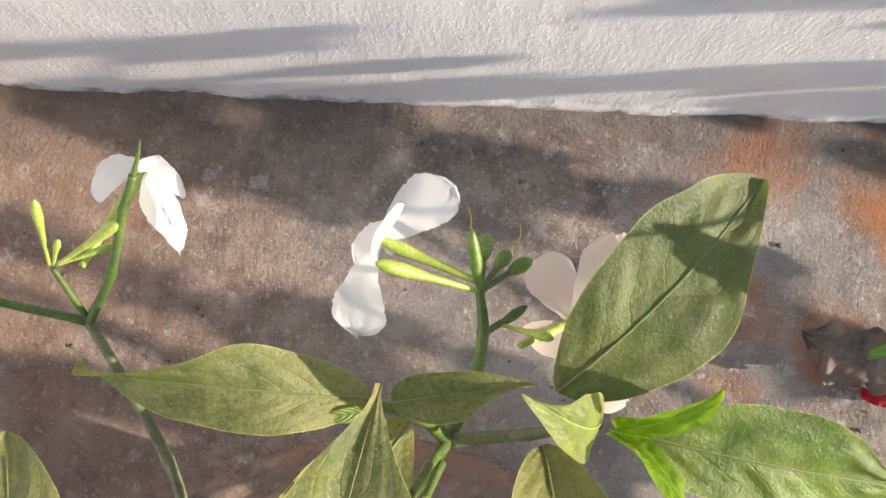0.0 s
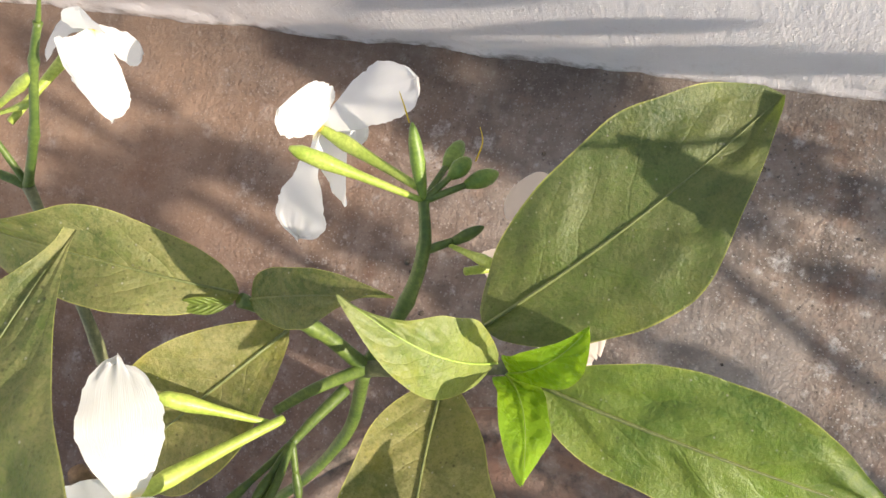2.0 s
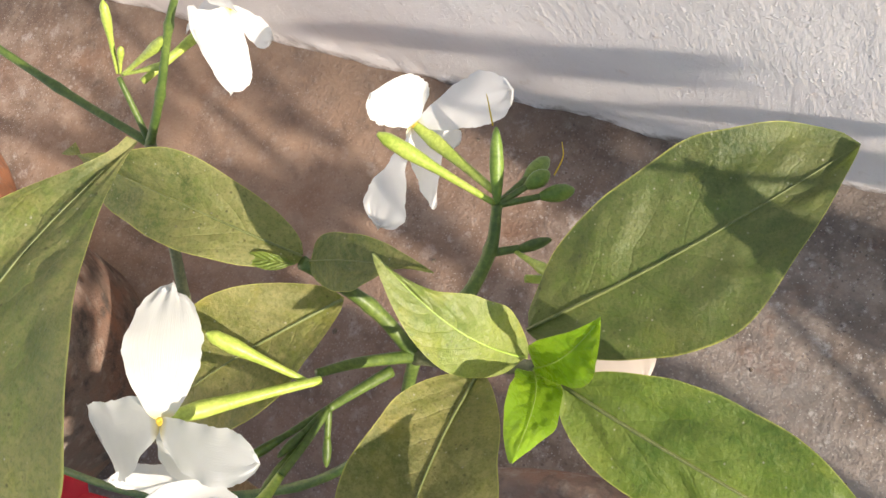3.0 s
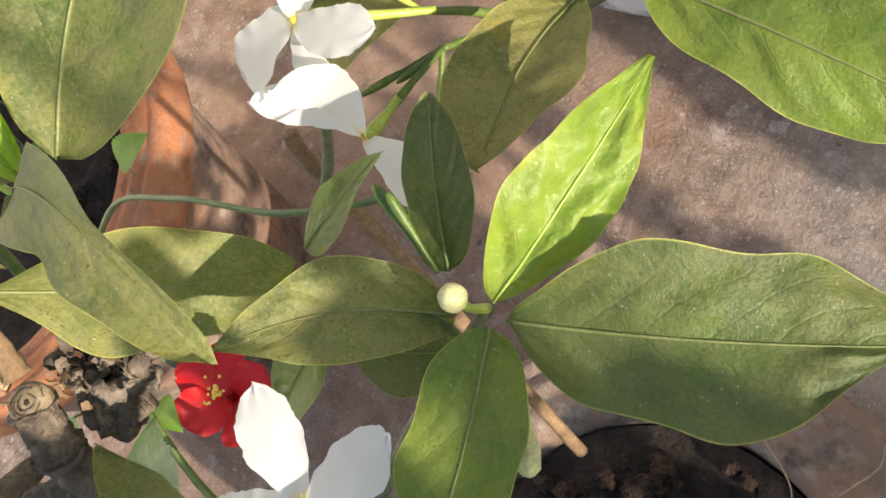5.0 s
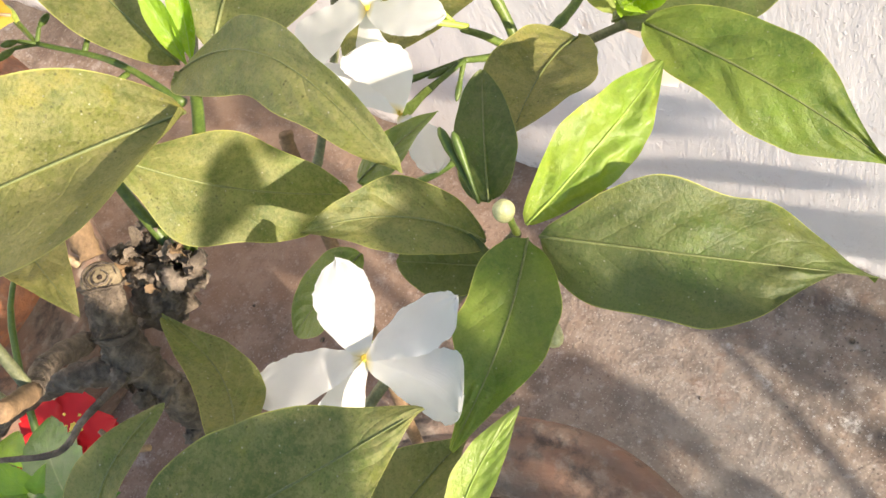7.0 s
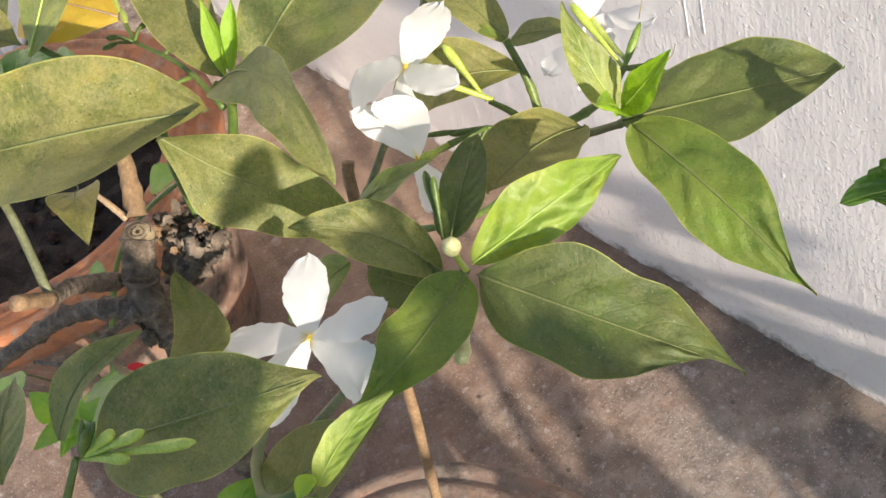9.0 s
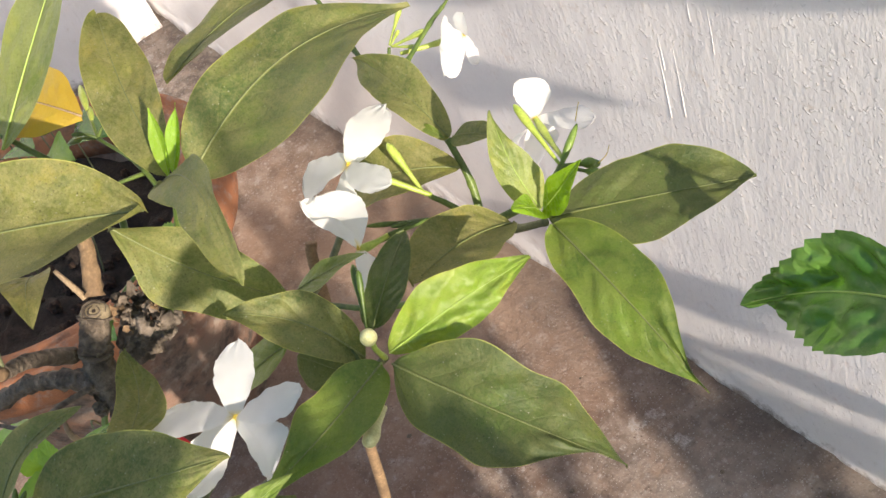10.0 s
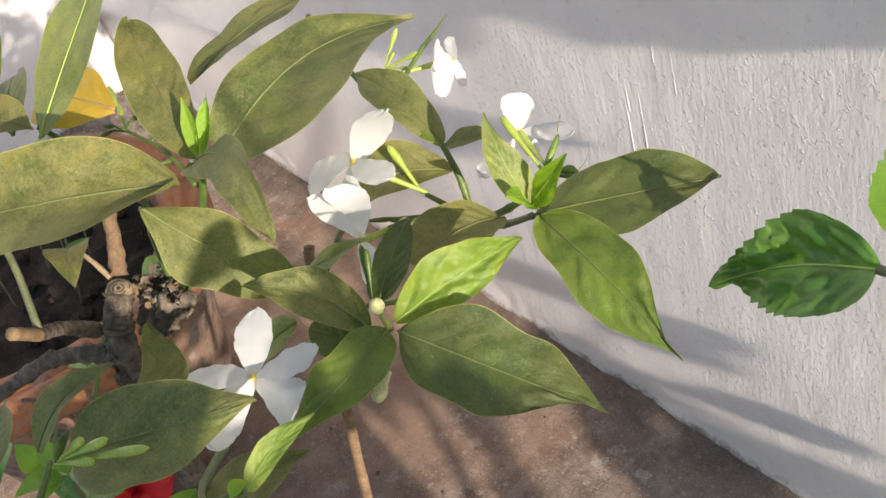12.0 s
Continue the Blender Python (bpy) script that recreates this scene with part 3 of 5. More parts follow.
for x, z, ln, r in DRIPS:
    bm = tube([(x, wall_at(x, z)[1], z), (x + 0.001, wall_at(x, z - ln * 0.5)[1], z - ln * 0.5), (x + 0.0015, wall_at(x, z - ln)[1], z - ln)], [r * 0.2, r * 0.4, r * 0.55, r * 0.8], sides=7, steps=10, rough=0.12, seed=int(x * 900))
    part("paint_drip", bm, WASH, wall, at=(x, WALL_Y, z))
wb = sheet(list(np.arange(-0.66, 0.3851, 0.026)), list(np.arange(-0.02, 0.03, 0.005)) + list(np.arange(0.04, 0.9, 0.03)) + [1.2, 1.6, 2.1], return_wall_at)
ring = bmesh.ops.extrude_face_region(wb, geom=wb.faces[:])
bmesh.ops.translate(wb, verts=[v for v in ring["geom"] if isinstance(v, bmesh.types.BMVert)], vec=(-0.15, 0, 0))
bmesh.ops.recalc_face_normals(wb, faces=wb.faces)
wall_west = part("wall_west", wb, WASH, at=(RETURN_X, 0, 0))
tagged(wall_west, "whitewashed plaster return wall in full sun", "wall", kind="structure")
tagged(wall, "whitewashed plaster wall with brush streaks and drips", "wall", kind="structure")


# ---------------------------------------------------------------- pots
def flower_pot(cx, cy, radius, height, label, seed, lip=1.0, tint=CLAY):
    pot = thing("flower_pot", (cx, cy, 0.001), label, "flower pot", "flower pots")
    r, h = radius, height
    body = [(r * 0.58, 0.002), (r * 0.62, 0.01), (r * 0.74, h * 0.45), (r * 0.86, h - 0.05), (r * 0.70, h - 0.05), (r * 0.66, h - 0.06), (r * 0.62, h * 0.4), (r * 0.54, 0.03)]
    part("body", lathe((cx, cy), body, rough=0.02, seed=seed), CLAY, pot, at=(cx, cy, 0.002))
    rim = [(r * 0.70, h - 0.049), (r * 0.88, h - 0.049), (r * 0.965, h - 0.044), (r * 0.99, h - 0.034), (r * 1.0, h - 0.020), (r * 0.99, h - 0.010), (r * 0.965, h - 0.003), (r * 0.94, h - 0.001),
           (r * 0.915, h - 0.002), (r * 0.898, h - 0.004), (r * 0.885, h - 0.0042), (r * 0.87, h - 0.002), (r * 0.85, h), (r * 0.825, h - 0.001), (r * 0.805, h - 0.0035), (r * 0.79, h - 0.0042), (r * 0.775, h - 0.003), (r * 0.745, h - 0.003), (r * 0.70, h - 0.007), (r * 0.665, h - 0.016), (r * 0.65, h - 0.030), (r * 0.66, h - 0.058), (r * 0.70, h - 0.049)]
    rim = [(r - (r - q) * lip, z) for q, z in rim]
    part("rim", lathe((cx, cy), rim, sides=128, rough=0.022, seed=seed + 4, closed=True), tint, pot, "worn banded terracotta rim", at=(cx, cy, h))
    return pot


POT_A, POT_B = (0.095, -0.070), (-0.535, 0.0)
flower_pot(*POT_A, 0.187, 0.215, "large weathered terracotta flower pot with a banded rim", 1, 0.9)
# far pot: sun painted into the orange rim, shade into the browner CLAY body
flower_pot(*POT_B, 0.205, 0.30, "orange terracotta flower pot standing by the wall", 2, 0.8, CLAY_ORANGE_SUNLIT)


def soil(cx, cy, r, z, seed, clods):
    rng = random.Random(seed)
    s = thing("potting_soil", (cx, cy, z), "dark crumbly potting soil filling a terracotta pot", "soil")
    bed = bmesh.new()
    n, m = 40, 14
    rows = [[bed.verts.new((cx + r * j / m * math.cos(6.28318 * i / n), cy + r * j / m * math.sin(6.28318 * i / n),
             z + 0.014 * noise.noise(Vector((r * j / m * math.cos(6.28318 * i / n) * 38, r * j / m * math.sin(6.28318 * i / n) * 38, seed))))) for i in range(n)] for j in range(1, m + 1)]
    for r0, r1 in zip(rows, rows[1:]):
        for i in range(n):
            bed.faces.new((r0[i], r0[(i + 1) % n], r1[(i + 1) % n], r1[i]))
    bed.faces.new(rows[0])
    part("soil_bed", bed, SOIL, s, at=(cx, cy, z))
    for k in range(clods):
        a, q = rng.uniform(0, 6.28), r * 0.9 * math.sqrt(rng.random())
        part("clod", lump((cx + q * math.cos(a), cy + q * math.sin(a), z + 0.004), rng.uniform(0.0025, 0.0085), seed + k, 0.75, 3, (1, 0.8, 0.75), 2.4), CLOD, s)
    return s


soil(*POT_A, 0.128, 0.193, 3, 230)
soil(*POT_B, 0.142, 0.250, 5, 30)

# ---------------------------------------------------------------- jasmine bush
bush = thing("jasmine_bush", (0.095, -0.070, 0.165), "pinwheel jasmine bush with dusty olive leaves and white flowers", "shrub")
RIB = plain("pale_midrib", (0.15, 0.18, 0.06), (0.23, 0.25, 0.09), 160, 0.5)
RIB_FRESH = plain("fresh_midrib", (0.34, 0.48, 0.08), (0.44, 0.58, 0.14), 160, 0.45)


def leaf(base, tip, side, width, mat=LEAF, parent=None, seed=0, name="leaf", label="", rib=None, exact=False, **kw):
    """A leaf with a thin raised midrib of its own."""
    parent = parent or bush
    hint = None if exact else (0.35, -0.12, 0.93)
    kw.setdefault("ripple", 0.035)
    ob = part(name, blade(base, tip, side, width, seed=seed, hint=hint, **kw), mat, parent, label, at=base)
    b, t = Vector(base), Vector(tip)
    ay = (t - b).normalized()
    ax = Vector(side)
    ax = (ax - ay * ax.dot(ay)).normalized()
    az = ax.cross(ay)
    if hint and az.dot(Vector(hint)) < 0:
        ax, az = -ax, -az
    length = (t - b).length
    bend, skew, bulge = kw.get("bend", 0.06), kw.get("skew", 0.0), kw.get("bulge", 0.0)
    line = []
    for k in range(9):
        s = k / 8 * 0.93
        line.append(b + ay * s * length + ax * skew * math.sin(math.pi * s) * length + az * (4 * bend * length * s * (1 - s) + bulge * length * math.sin(math.pi * s) + 0.0003))
    r = rib or min(0.0004, width * 0.012)
    part("midrib", tube(line, [r * 1.25, r * 0.8, r * 0.35], sides=6, steps=3), CUT if mat is LEAF_YELLOW else RIB_FRESH if mat in (LEAF_BRIGHT, LEAF_YOUNG, LEAF_LIME, LEAF_SOFT, LEAF_HIB) else RIB, ob, at=base)
    return ob


def twig(points, radii, mat=STEM, parent=None, name="stem", label="", **kw):
    return part(name, tube(points, radii, **kw), mat, parent or bush, label, at=points[0])


def bud(base, tip, radius, mat=BUD, parent=None, name="bud", swell=0.7):
    b, t = Vector(base), Vector(tip)
    pts = [b.lerp(t, k) for k in (0, 0.25, 0.5, 0.75, 0.92, 1)]
    rr = [0.35, 0.45, 0.6, 1.0, 0.85, 0.25] if swell > 0.5 else [0.4, 0.8, 1.0, 0.85, 0.5, 0.15]
    return part(name, tube(pts, [radius * k for k in rr], steps=4), mat, parent or bush, at=base)


def flower_head(c, n, tail, label, parent, tube_radius):
    head = new("flower")
    head.parent = parent
    head.location = c - origin_of(parent)
    if label:
        head["label"] = label
    turn = n.to_track_quat("Z", "Y")
    cup = lathe((0, 0), [(0.0004, -0.002), (0.0010, 0.0003), (0.0006, 0.0007), (0.0002, 0.0002)], sides=12)
    bmesh.ops.rotate(cup, verts=cup.verts, matrix=turn.to_matrix())
    part("throat", cup, POLLEN, head, "yellow throat", at=(0, 0, 0)).location = (0, 0, 0)
    if tail is not None:
        t = Vector(tail)
        part("corolla_tube", tube([c - n * 0.0005, c.lerp(t, 0.22) - n * 0.002, c.lerp(t, 0.6) - n * 0.0015, t], [tube_radius * 0.8, tube_radius * 1.4, tube_radius * 0.85, tube_radius * 0.7]), BUD, head, "pale yellow-green tube", at=c)
    return head


def flower(centre, petals, normal, tail=None, mat=PETAL, seed=0, label="", parent=None, tube_radius=0.0015):
    """A pinwheel flower. Each petal: tip, the way across it, arch, sweep, fold, curl, and the fullness of its two halves."""
    c, n = Vector(centre), Vector(normal).normalized()
    head = flower_head(c, n, tail, label, parent or bush, tube_radius)
    for k, (tip, side, arch, sweep, fold, curl, left, right) in enumerate(petals):
        part("petal", blade(c, tip, side, 0.01, arch, fold, 0.0, curl, skew=sweep, quilt=0.0, frill=0.05, ripple=0.025, nu=24, nv=36, seed=seed * 7 + k, ruffle=0.011, crimp=0.10, hint=None, edges=(left, right)), mat, head, at=c)
    return head


def loose_flower(centre, tips, normal, width, tail=None, mat=PETAL, seed=0, label="", parent=None, ruffle=0.010, bend=0.06, tube_radius=0.0015, shape=ROUND):
    """A softer flower: petals from the throat to the tips given, each (tip, width factor, arch)."""
    c, n = Vector(centre), Vector(normal).normalized()
    head = flower_head(c, n, tail, label, parent or bush, tube_radius)
    for k, tp in enumerate(tips):
        tp, wf, arch = tp
        out = (Vector(tp) - c).normalized()
        part("petal", blade(c + out * 0.0010, tp, n.cross(out), width * wf, arch, 0.08, 0.012, 0.35, shape, 0.10, 0.0, slant=0.35, frill=0.045, ripple=0.05, nu=22, nv=28, seed=seed * 7 + k, ruffle=ruffle, bulge=0.03, hint=n), mat, head, at=c)
    return head


# stems: the fork J, its branches and the way down
J = (0.130, 0.134, 0.606)
A = (0.170, 0.141, 0.628)
E_ = (0.110, 0.144, 0.641)
B = (0.181, 0.052, 0.646)
C = (0.112, 0.036, 0.714)
twig([(0.000, -0.110, 0.200), (-0.100, -0.100, 0.340), (-0.140, -0.020, 0.460), (-0.090, 0.035, 0.530), (-0.030, 0.052, 0.552), (0.035, 0.062, 0.560), (0.090, 0.086, 0.566), (0.117, 0.112, 0.578), J], [0.0036, 0.0026, 0.0015, 0.0013, 0.0013, 0.0014, 0.0016, 0.0018], STEM, rough=0.05, nodes=0.15, label="old greenish stem")
twig([J, (0.152, 0.137, 0.616), A], [0.0021, 0.0018, 0.0015], STEM_OLD, nodes=0.2)
twig([J, (0.121, 0.141, 0.622), E_], [0.0021, 0.0018, 0.0015], STEM, nodes=0.2)
twig([J, (0.137, 0.152, 0.606), (0.139, 0.166, 0.607), (0.1375, 0.177, 0.610)], [0.0020, 0.0019, 0.0017, 0.0013], nodes=0.2)
twig([J, (0.124, 0.127, 0.622), (0.120, 0.121, 0.632)], [0.0017, 0.0014, 0.0011])
twig([(0.120, -0.020, 0.560), (0.140, 0.015, 0.590), (0.165, 0.040, 0.624), B], [0.0022, 0.0020, 0.0018, 0.0014], STEM_OLD, nodes=0.15)
twig([(0.088, 0.000, 0.640), (0.096, 0.016, 0.665), (0.104, 0.029, 0.690), C], [0.0026, 0.0022, 0.0018, 0.0015], STEM, nodes=0.15)

# whorl A
leaf((0.1599, 0.1489, 0.6165), (0.2178, 0.2117, 0.6183), (0.730, -0.667, -0.151), 0.0406, LEAF_DARK, bend=0.047, skew=0.026, fold=0.14, curl=0.14, seed=1, quilt=0.022, veins=8, wave=0.026, ripple=0.055, exact=True,
     edges=((0.146, 0.196, 0.228, 0.239, 0.246, 0.230, 0.150), (0.168, 0.224, 0.263, 0.249, 0.207, 0.138, 0.069)))
leaf((0.1792, 0.1386, 0.6348), (0.2648, 0.1256, 0.6114), (-0.242, -0.888, -0.391), 0.0316, LEAF_GREEN, bend=0.088, skew=-0.022, fold=0.13, curl=0.03, seed=2, quilt=0.022, veins=8, wave=0.036, ripple=0.085, exact=True,
     edges=((0.172, 0.189, 0.201, 0.181, 0.140, 0.040, -0.051), (0.158, 0.165, 0.154, 0.164, 0.167, 0.088, -0.007)))
leaf((0.1691, 0.1414, 0.6351), (0.1450, 0.1481, 0.6722), (0.233, 0.972, -0.025), 0.0188, LEAF_SOFT, bend=0.110, skew=-0.073, fold=0.16, curl=0.07, seed=3, wave=0.030, ripple=0.055, exact=True,
     edges=((0.219, 0.202, 0.191, 0.185, 0.170, 0.127, 0.074), (0.134, 0.178, 0.222, 0.192, 0.091, 0.032, -0.016)))
leaf((0.1726, 0.1399, 0.6375), (0.1925, 0.1507, 0.6687), (0.833, -0.384, -0.398), 0.0150, LEAF_YOUNG, bend=0.039, skew=0.037, fold=0.16, curl=-0.24, seed=4, wave=0.030, ripple=0.055, exact=True,
     edges=((0.175, 0.177, 0.178, 0.161, 0.127, 0.080, 0.034), (0.159, 0.174, 0.196, 0.183, 0.154, 0.119, 0.077)))
leaf((0.1716, 0.1391, 0.6351), (0.1850, 0.1206, 0.6647), (-0.898, 0.047, 0.438), 0.0145, LEAF_YOUNG, bend=0.082, skew=-0.026, fold=0.07, curl=-0.05, seed=5, wave=0.030, ripple=0.055, exact=True,
     edges=((0.172, 0.170, 0.162, 0.154, 0.147, 0.092, 0.020), (0.173, 0.160, 0.149, 0.156, 0.163, 0.131, 0.084)))
leaf((0.1554, 0.1343, 0.6241), (0.1644, 0.0807, 0.6468), (-0.986, -0.114, 0.122), 0.0298, LEAF_PALE, bend=0.080, skew=0.019, fold=0.31, curl=-0.26, seed=6, wave=0.030, ripple=0.055, exact=True,
     edges=((0.168, 0.208, 0.245, 0.289, 0.314, 0.297, 0.258), (0.188, 0.219, 0.241, 0.259, 0.290, 0.311, 0.310)))

# whorl E
leaf((0.1086, 0.1456, 0.6402), (0.0347, 0.1506, 0.6496), (0.107, 0.934, 0.342), 0.0225, LEAF, bend=0.131, skew=0.035, fold=0.19, curl=1.27, seed=7, wave=0.036, ripple=0.055, exact=True,
     edges=((0.129, 0.144, 0.145, 0.129, 0.119, 0.089, 0.053), (0.131, 0.153, 0.156, 0.170, 0.104, 0.059, 0.016)))
leaf((0.1138, 0.1447, 0.6438), (0.1507, 0.1501, 0.6551), (0.172, -0.981, -0.093), 0.0136, LEAF, bend=0.080, skew=-0.016, fold=0.17, curl=0.90, seed=8, wave=0.030, ripple=0.055, exact=True,
     edges=((0.234, 0.206, 0.174, 0.145, 0.127, 0.081, 0.038), (0.198, 0.207, 0.203, 0.173, 0.086, 0.022, -0.029)))
leaf((0.1191, 0.1396, 0.6323), (0.0815, 0.0996, 0.6282), (-0.716, 0.646, 0.267), 0.0307, LEAF_PALE, bend=0.166, skew=-0.004, fold=0.32, curl=-0.03, seed=9, wave=0.030, ripple=0.055, exact=True,
     edges=((0.121, 0.202, 0.255, 0.271, 0.289, 0.279, 0.258), (0.218, 0.252, 0.268, 0.273, 0.280, 0.269, 0.248)))
leaf((0.109, 0.143, 0.642), (0.096, 0.140, 0.646), (0.0, 0.01, 0.003), 0.0042, LEAF_GREEN, seed=10, fold=0.4)

# whorl B
leaf((0.1844, 0.0533, 0.6505), (0.1993, 0.1129, 0.6553), (0.634, -0.097, -0.767), 0.0230, LEAF_BRIGHT, bend=0.162, skew=-0.046, fold=0.26, curl=-0.27, seed=11, quilt=0.062, veins=7, wave=0.030, ripple=0.055, exact=True,
     edges=((0.153, 0.197, 0.222, 0.214, 0.175, 0.115, 0.058), (0.101, 0.134, 0.154, 0.159, 0.130, 0.068, 0.009)))
leaf((0.1902, 0.0507, 0.6519), (0.2726, 0.0795, 0.6336), (0.235, -0.901, -0.365), 0.0477, LEAF_DARK, bend=0.067, skew=0.009, fold=0.03, curl=0.75, seed=12, quilt=0.026, veins=8, wave=0.036, ripple=0.085, exact=True,
     edges=((0.130, 0.190, 0.225, 0.210, 0.206, 0.157, 0.057), (0.246, 0.264, 0.224, 0.210, 0.170, 0.030, -0.075)))
leaf((0.1887, 0.0479, 0.6544), (0.1991, -0.0133, 0.6562), (-0.960, -0.157, 0.233), 0.0254, LEAF_GREEN, bend=0.060, skew=-0.046, fold=0.19, curl=-0.19, seed=13, wave=0.030, ripple=0.055, exact=True,
     edges=((0.212, 0.213, 0.217, 0.210, 0.174, 0.108, 0.038), (0.205, 0.220, 0.223, 0.204, 0.139, 0.061, 0.025)))
leaf((0.1718, 0.0477, 0.6424), (0.1381, 0.0193, 0.6744), (-0.572, 0.812, 0.118), 0.0271, LEAF, bend=0.106, skew=0.059, fold=0.20, curl=0.72, seed=14, wave=0.030, ripple=0.055, exact=True,
     edges=((0.178, 0.201, 0.221, 0.220, 0.186, 0.107, 0.028), (0.207, 0.230, 0.238, 0.227, 0.193, 0.141, 0.067)))
leaf((0.1707, 0.0561, 0.6500), (0.1515, 0.0920, 0.6588), (0.888, 0.446, 0.114), 0.0236, LEAF_DARK, bend=0.041, skew=0.004, fold=0.05, curl=0.15, seed=15, wave=0.030, ripple=0.055, exact=True,
     edges=((0.274, 0.258, 0.237, 0.229, 0.219, 0.189, 0.145), (0.294, 0.276, 0.262, 0.229, 0.191, 0.147, 0.104)))
leaf((0.1286, 0.0487, 0.6493), (0.1434, 0.0765, 0.6554), (0.831, -0.497, 0.250), 0.0183, LEAF_GREEN, bend=0.041, skew=0.030, fold=0.08, curl=0.15, seed=16, wave=0.030, ripple=0.055, exact=True,
     edges=((0.283, 0.272, 0.259, 0.239, 0.207, 0.166, 0.121), (0.331, 0.312, 0.285, 0.248, 0.206, 0.162, 0.115)))
leaf((0.1783, 0.0418, 0.6415), (0.1524, 0.0308, 0.6469), (-0.31, 0.89, 0.33), 0.0200, LEAF_DARK, bend=0.062, skew=-0.003, shape=(0.47, 1.34), fold=0.14, seed=17, wave=0.015, exact=True)
leaf((0.1344, 0.0328, 0.6361), (0.1165, 0.0059, 0.6161), (-0.84, 0.54, 0.03), 0.0218, LEAF_GREEN, bend=0.052, skew=-0.011, shape=(0.46, 1.31), fold=0.14, seed=18, wave=0.015, exact=True)
twig([B, (0.183, 0.050, 0.656), (0.182, 0.051, 0.660)], [0.0012, 0.0010, 0.0012], BUD)
part("bud", lump((0.1816, 0.0504, 0.6612), 0.0031, 2, 0.06, 3, (1, 1, 1.15)), BUD_WHITE, bush, "round cream flower bud")
bud((0.168, 0.055, 0.650), (0.152, 0.067, 0.664), 0.0016, STEM)
bud((0.168, 0.055, 0.650), (0.158, 0.066, 0.666), 0.0014, STEM)
bud((0.190, 0.040, 0.636), (0.209, 0.024, 0.652), 0.0030, BUD_WHITE)

# whorl C
leaf((0.1278, 0.0203, 0.7242), (0.0406, -0.0586, 0.7145), (-0.655, 0.685, 0.319), 0.0487, LEAF_PALE, bend=0.140, skew=-0.056, fold=0.31, curl=0.74, seed=19, wave=0.030, ripple=0.055, exact=True,
     edges=((0.294, 0.304, 0.230, 0.173, 0.129, 0.091, 0.054), (0.164, 0.200, 0.201, 0.168, 0.144, 0.114, 0.081)))
leaf((0.1096, 0.0437, 0.7096), (0.1137, 0.1491, 0.7112), (0.969, -0.034, -0.243), 0.0601, LEAF, bend=0.092, skew=-0.090, fold=0.29, curl=0.86, seed=20, wave=0.026, ripple=0.055, exact=True,
     edges=((0.244, 0.205, 0.179, 0.173, 0.173, 0.110, -0.008), (0.241, 0.298, 0.330, 0.326, 0.254, 0.111, 0.006)))
leaf((0.1108, 0.0338, 0.7162), (0.1875, 0.0234, 0.7245), (-0.097, -0.950, -0.295), 0.0189, LEAF, bend=0.146, skew=-0.135, fold=0.20, curl=0.57, seed=21, wave=0.036, ripple=0.085, exact=True,
     edges=((0.153, 0.129, 0.107, 0.093, 0.060, 0.081, 0.085), (0.203, 0.185, 0.158, 0.131, 0.133, 0.121, 0.090)))
leaf((0.1063, 0.0366, 0.7133), (0.0245, 0.0632, 0.7368), (0.268, 0.952, -0.145), 0.0211, LEAF_PALE, bend=0.048, skew=-0.024, fold=0.14, curl=-0.11, seed=22, wave=0.030, ripple=0.055, exact=True,
     edges=((0.117, 0.139, 0.153, 0.147, 0.141, 0.125, 0.106), (0.102, 0.118, 0.128, 0.136, 0.143, 0.141, 0.132)))
leaf((0.0529, 0.0657, 0.7100), (0.0411, 0.1372, 0.7074), (0.984, 0.165, 0.059), 0.0261, LEAF, bend=0.072, skew=0.016, fold=0.22, curl=0.14, seed=23, wave=0.030, ripple=0.055, exact=True,
     edges=((0.153, 0.165, 0.173, 0.179, 0.182, 0.184, 0.184), (0.135, 0.155, 0.173, 0.183, 0.179, 0.166, 0.153)))
leaf((0.111, 0.036, 0.716), (0.097, 0.046, 0.735), (0.008, 0.01, 0.0), 0.0062, LEAF_YOUNG, bend=-0.05, fold=0.6, seed=24)
leaf((0.112, 0.037, 0.716), (0.103, 0.054, 0.734), (0.008, 0.006, 0.0), 0.0062, LEAF_YOUNG, bend=-0.05, fold=0.6, seed=25)
leaf((0.0930, 0.0103, 0.7024), (0.1269, 0.0447, 0.6481), (-0.288, -0.717, -0.635), 0.0369, LEAF, bend=-0.014, skew=0.060, fold=0.02, curl=0.90, seed=26, wave=0.036, ripple=0.085, exact=True,
     edges=((0.175, 0.210, 0.235, 0.228, 0.195, 0.158, 0.099), (0.139, 0.197, 0.243, 0.267, 0.259, 0.274, 0.271)))
twig([C, (0.085, 0.060, 0.700), (0.070, 0.075, 0.700)], [0.0013, 0.0011, 0.0009], STEM_OLD)

# lower leaves
leaf((0.1540, -0.0699, 0.6766), (0.2002, -0.0122, 0.6850), (0.774, -0.585, -0.244), 0.0433, LEAF, bend=0.005, skew=0.009, fold=0.08, curl=-0.30, seed=27, wave=0.030, ripple=0.055, exact=True,
     edges=((0.371, 0.319, 0.290, 0.258, 0.207, 0.135, 0.062), (0.356, 0.327, 0.300, 0.269, 0.208, 0.099, -0.010)))
leaf((0.1557, -0.0379, 0.6734), (0.1046, -0.0150, 0.6617), (0.450, 0.792, -0.412), 0.0188, LEAF, bend=-0.028, skew=0.106, fold=0.12, curl=0.12, seed=28, wave=0.030, ripple=0.055, exact=True,
     edges=((0.215, 0.189, 0.156, 0.136, 0.139, 0.109, 0.074), (0.189, 0.185, 0.178, 0.163, 0.134, 0.081, 0.031)))
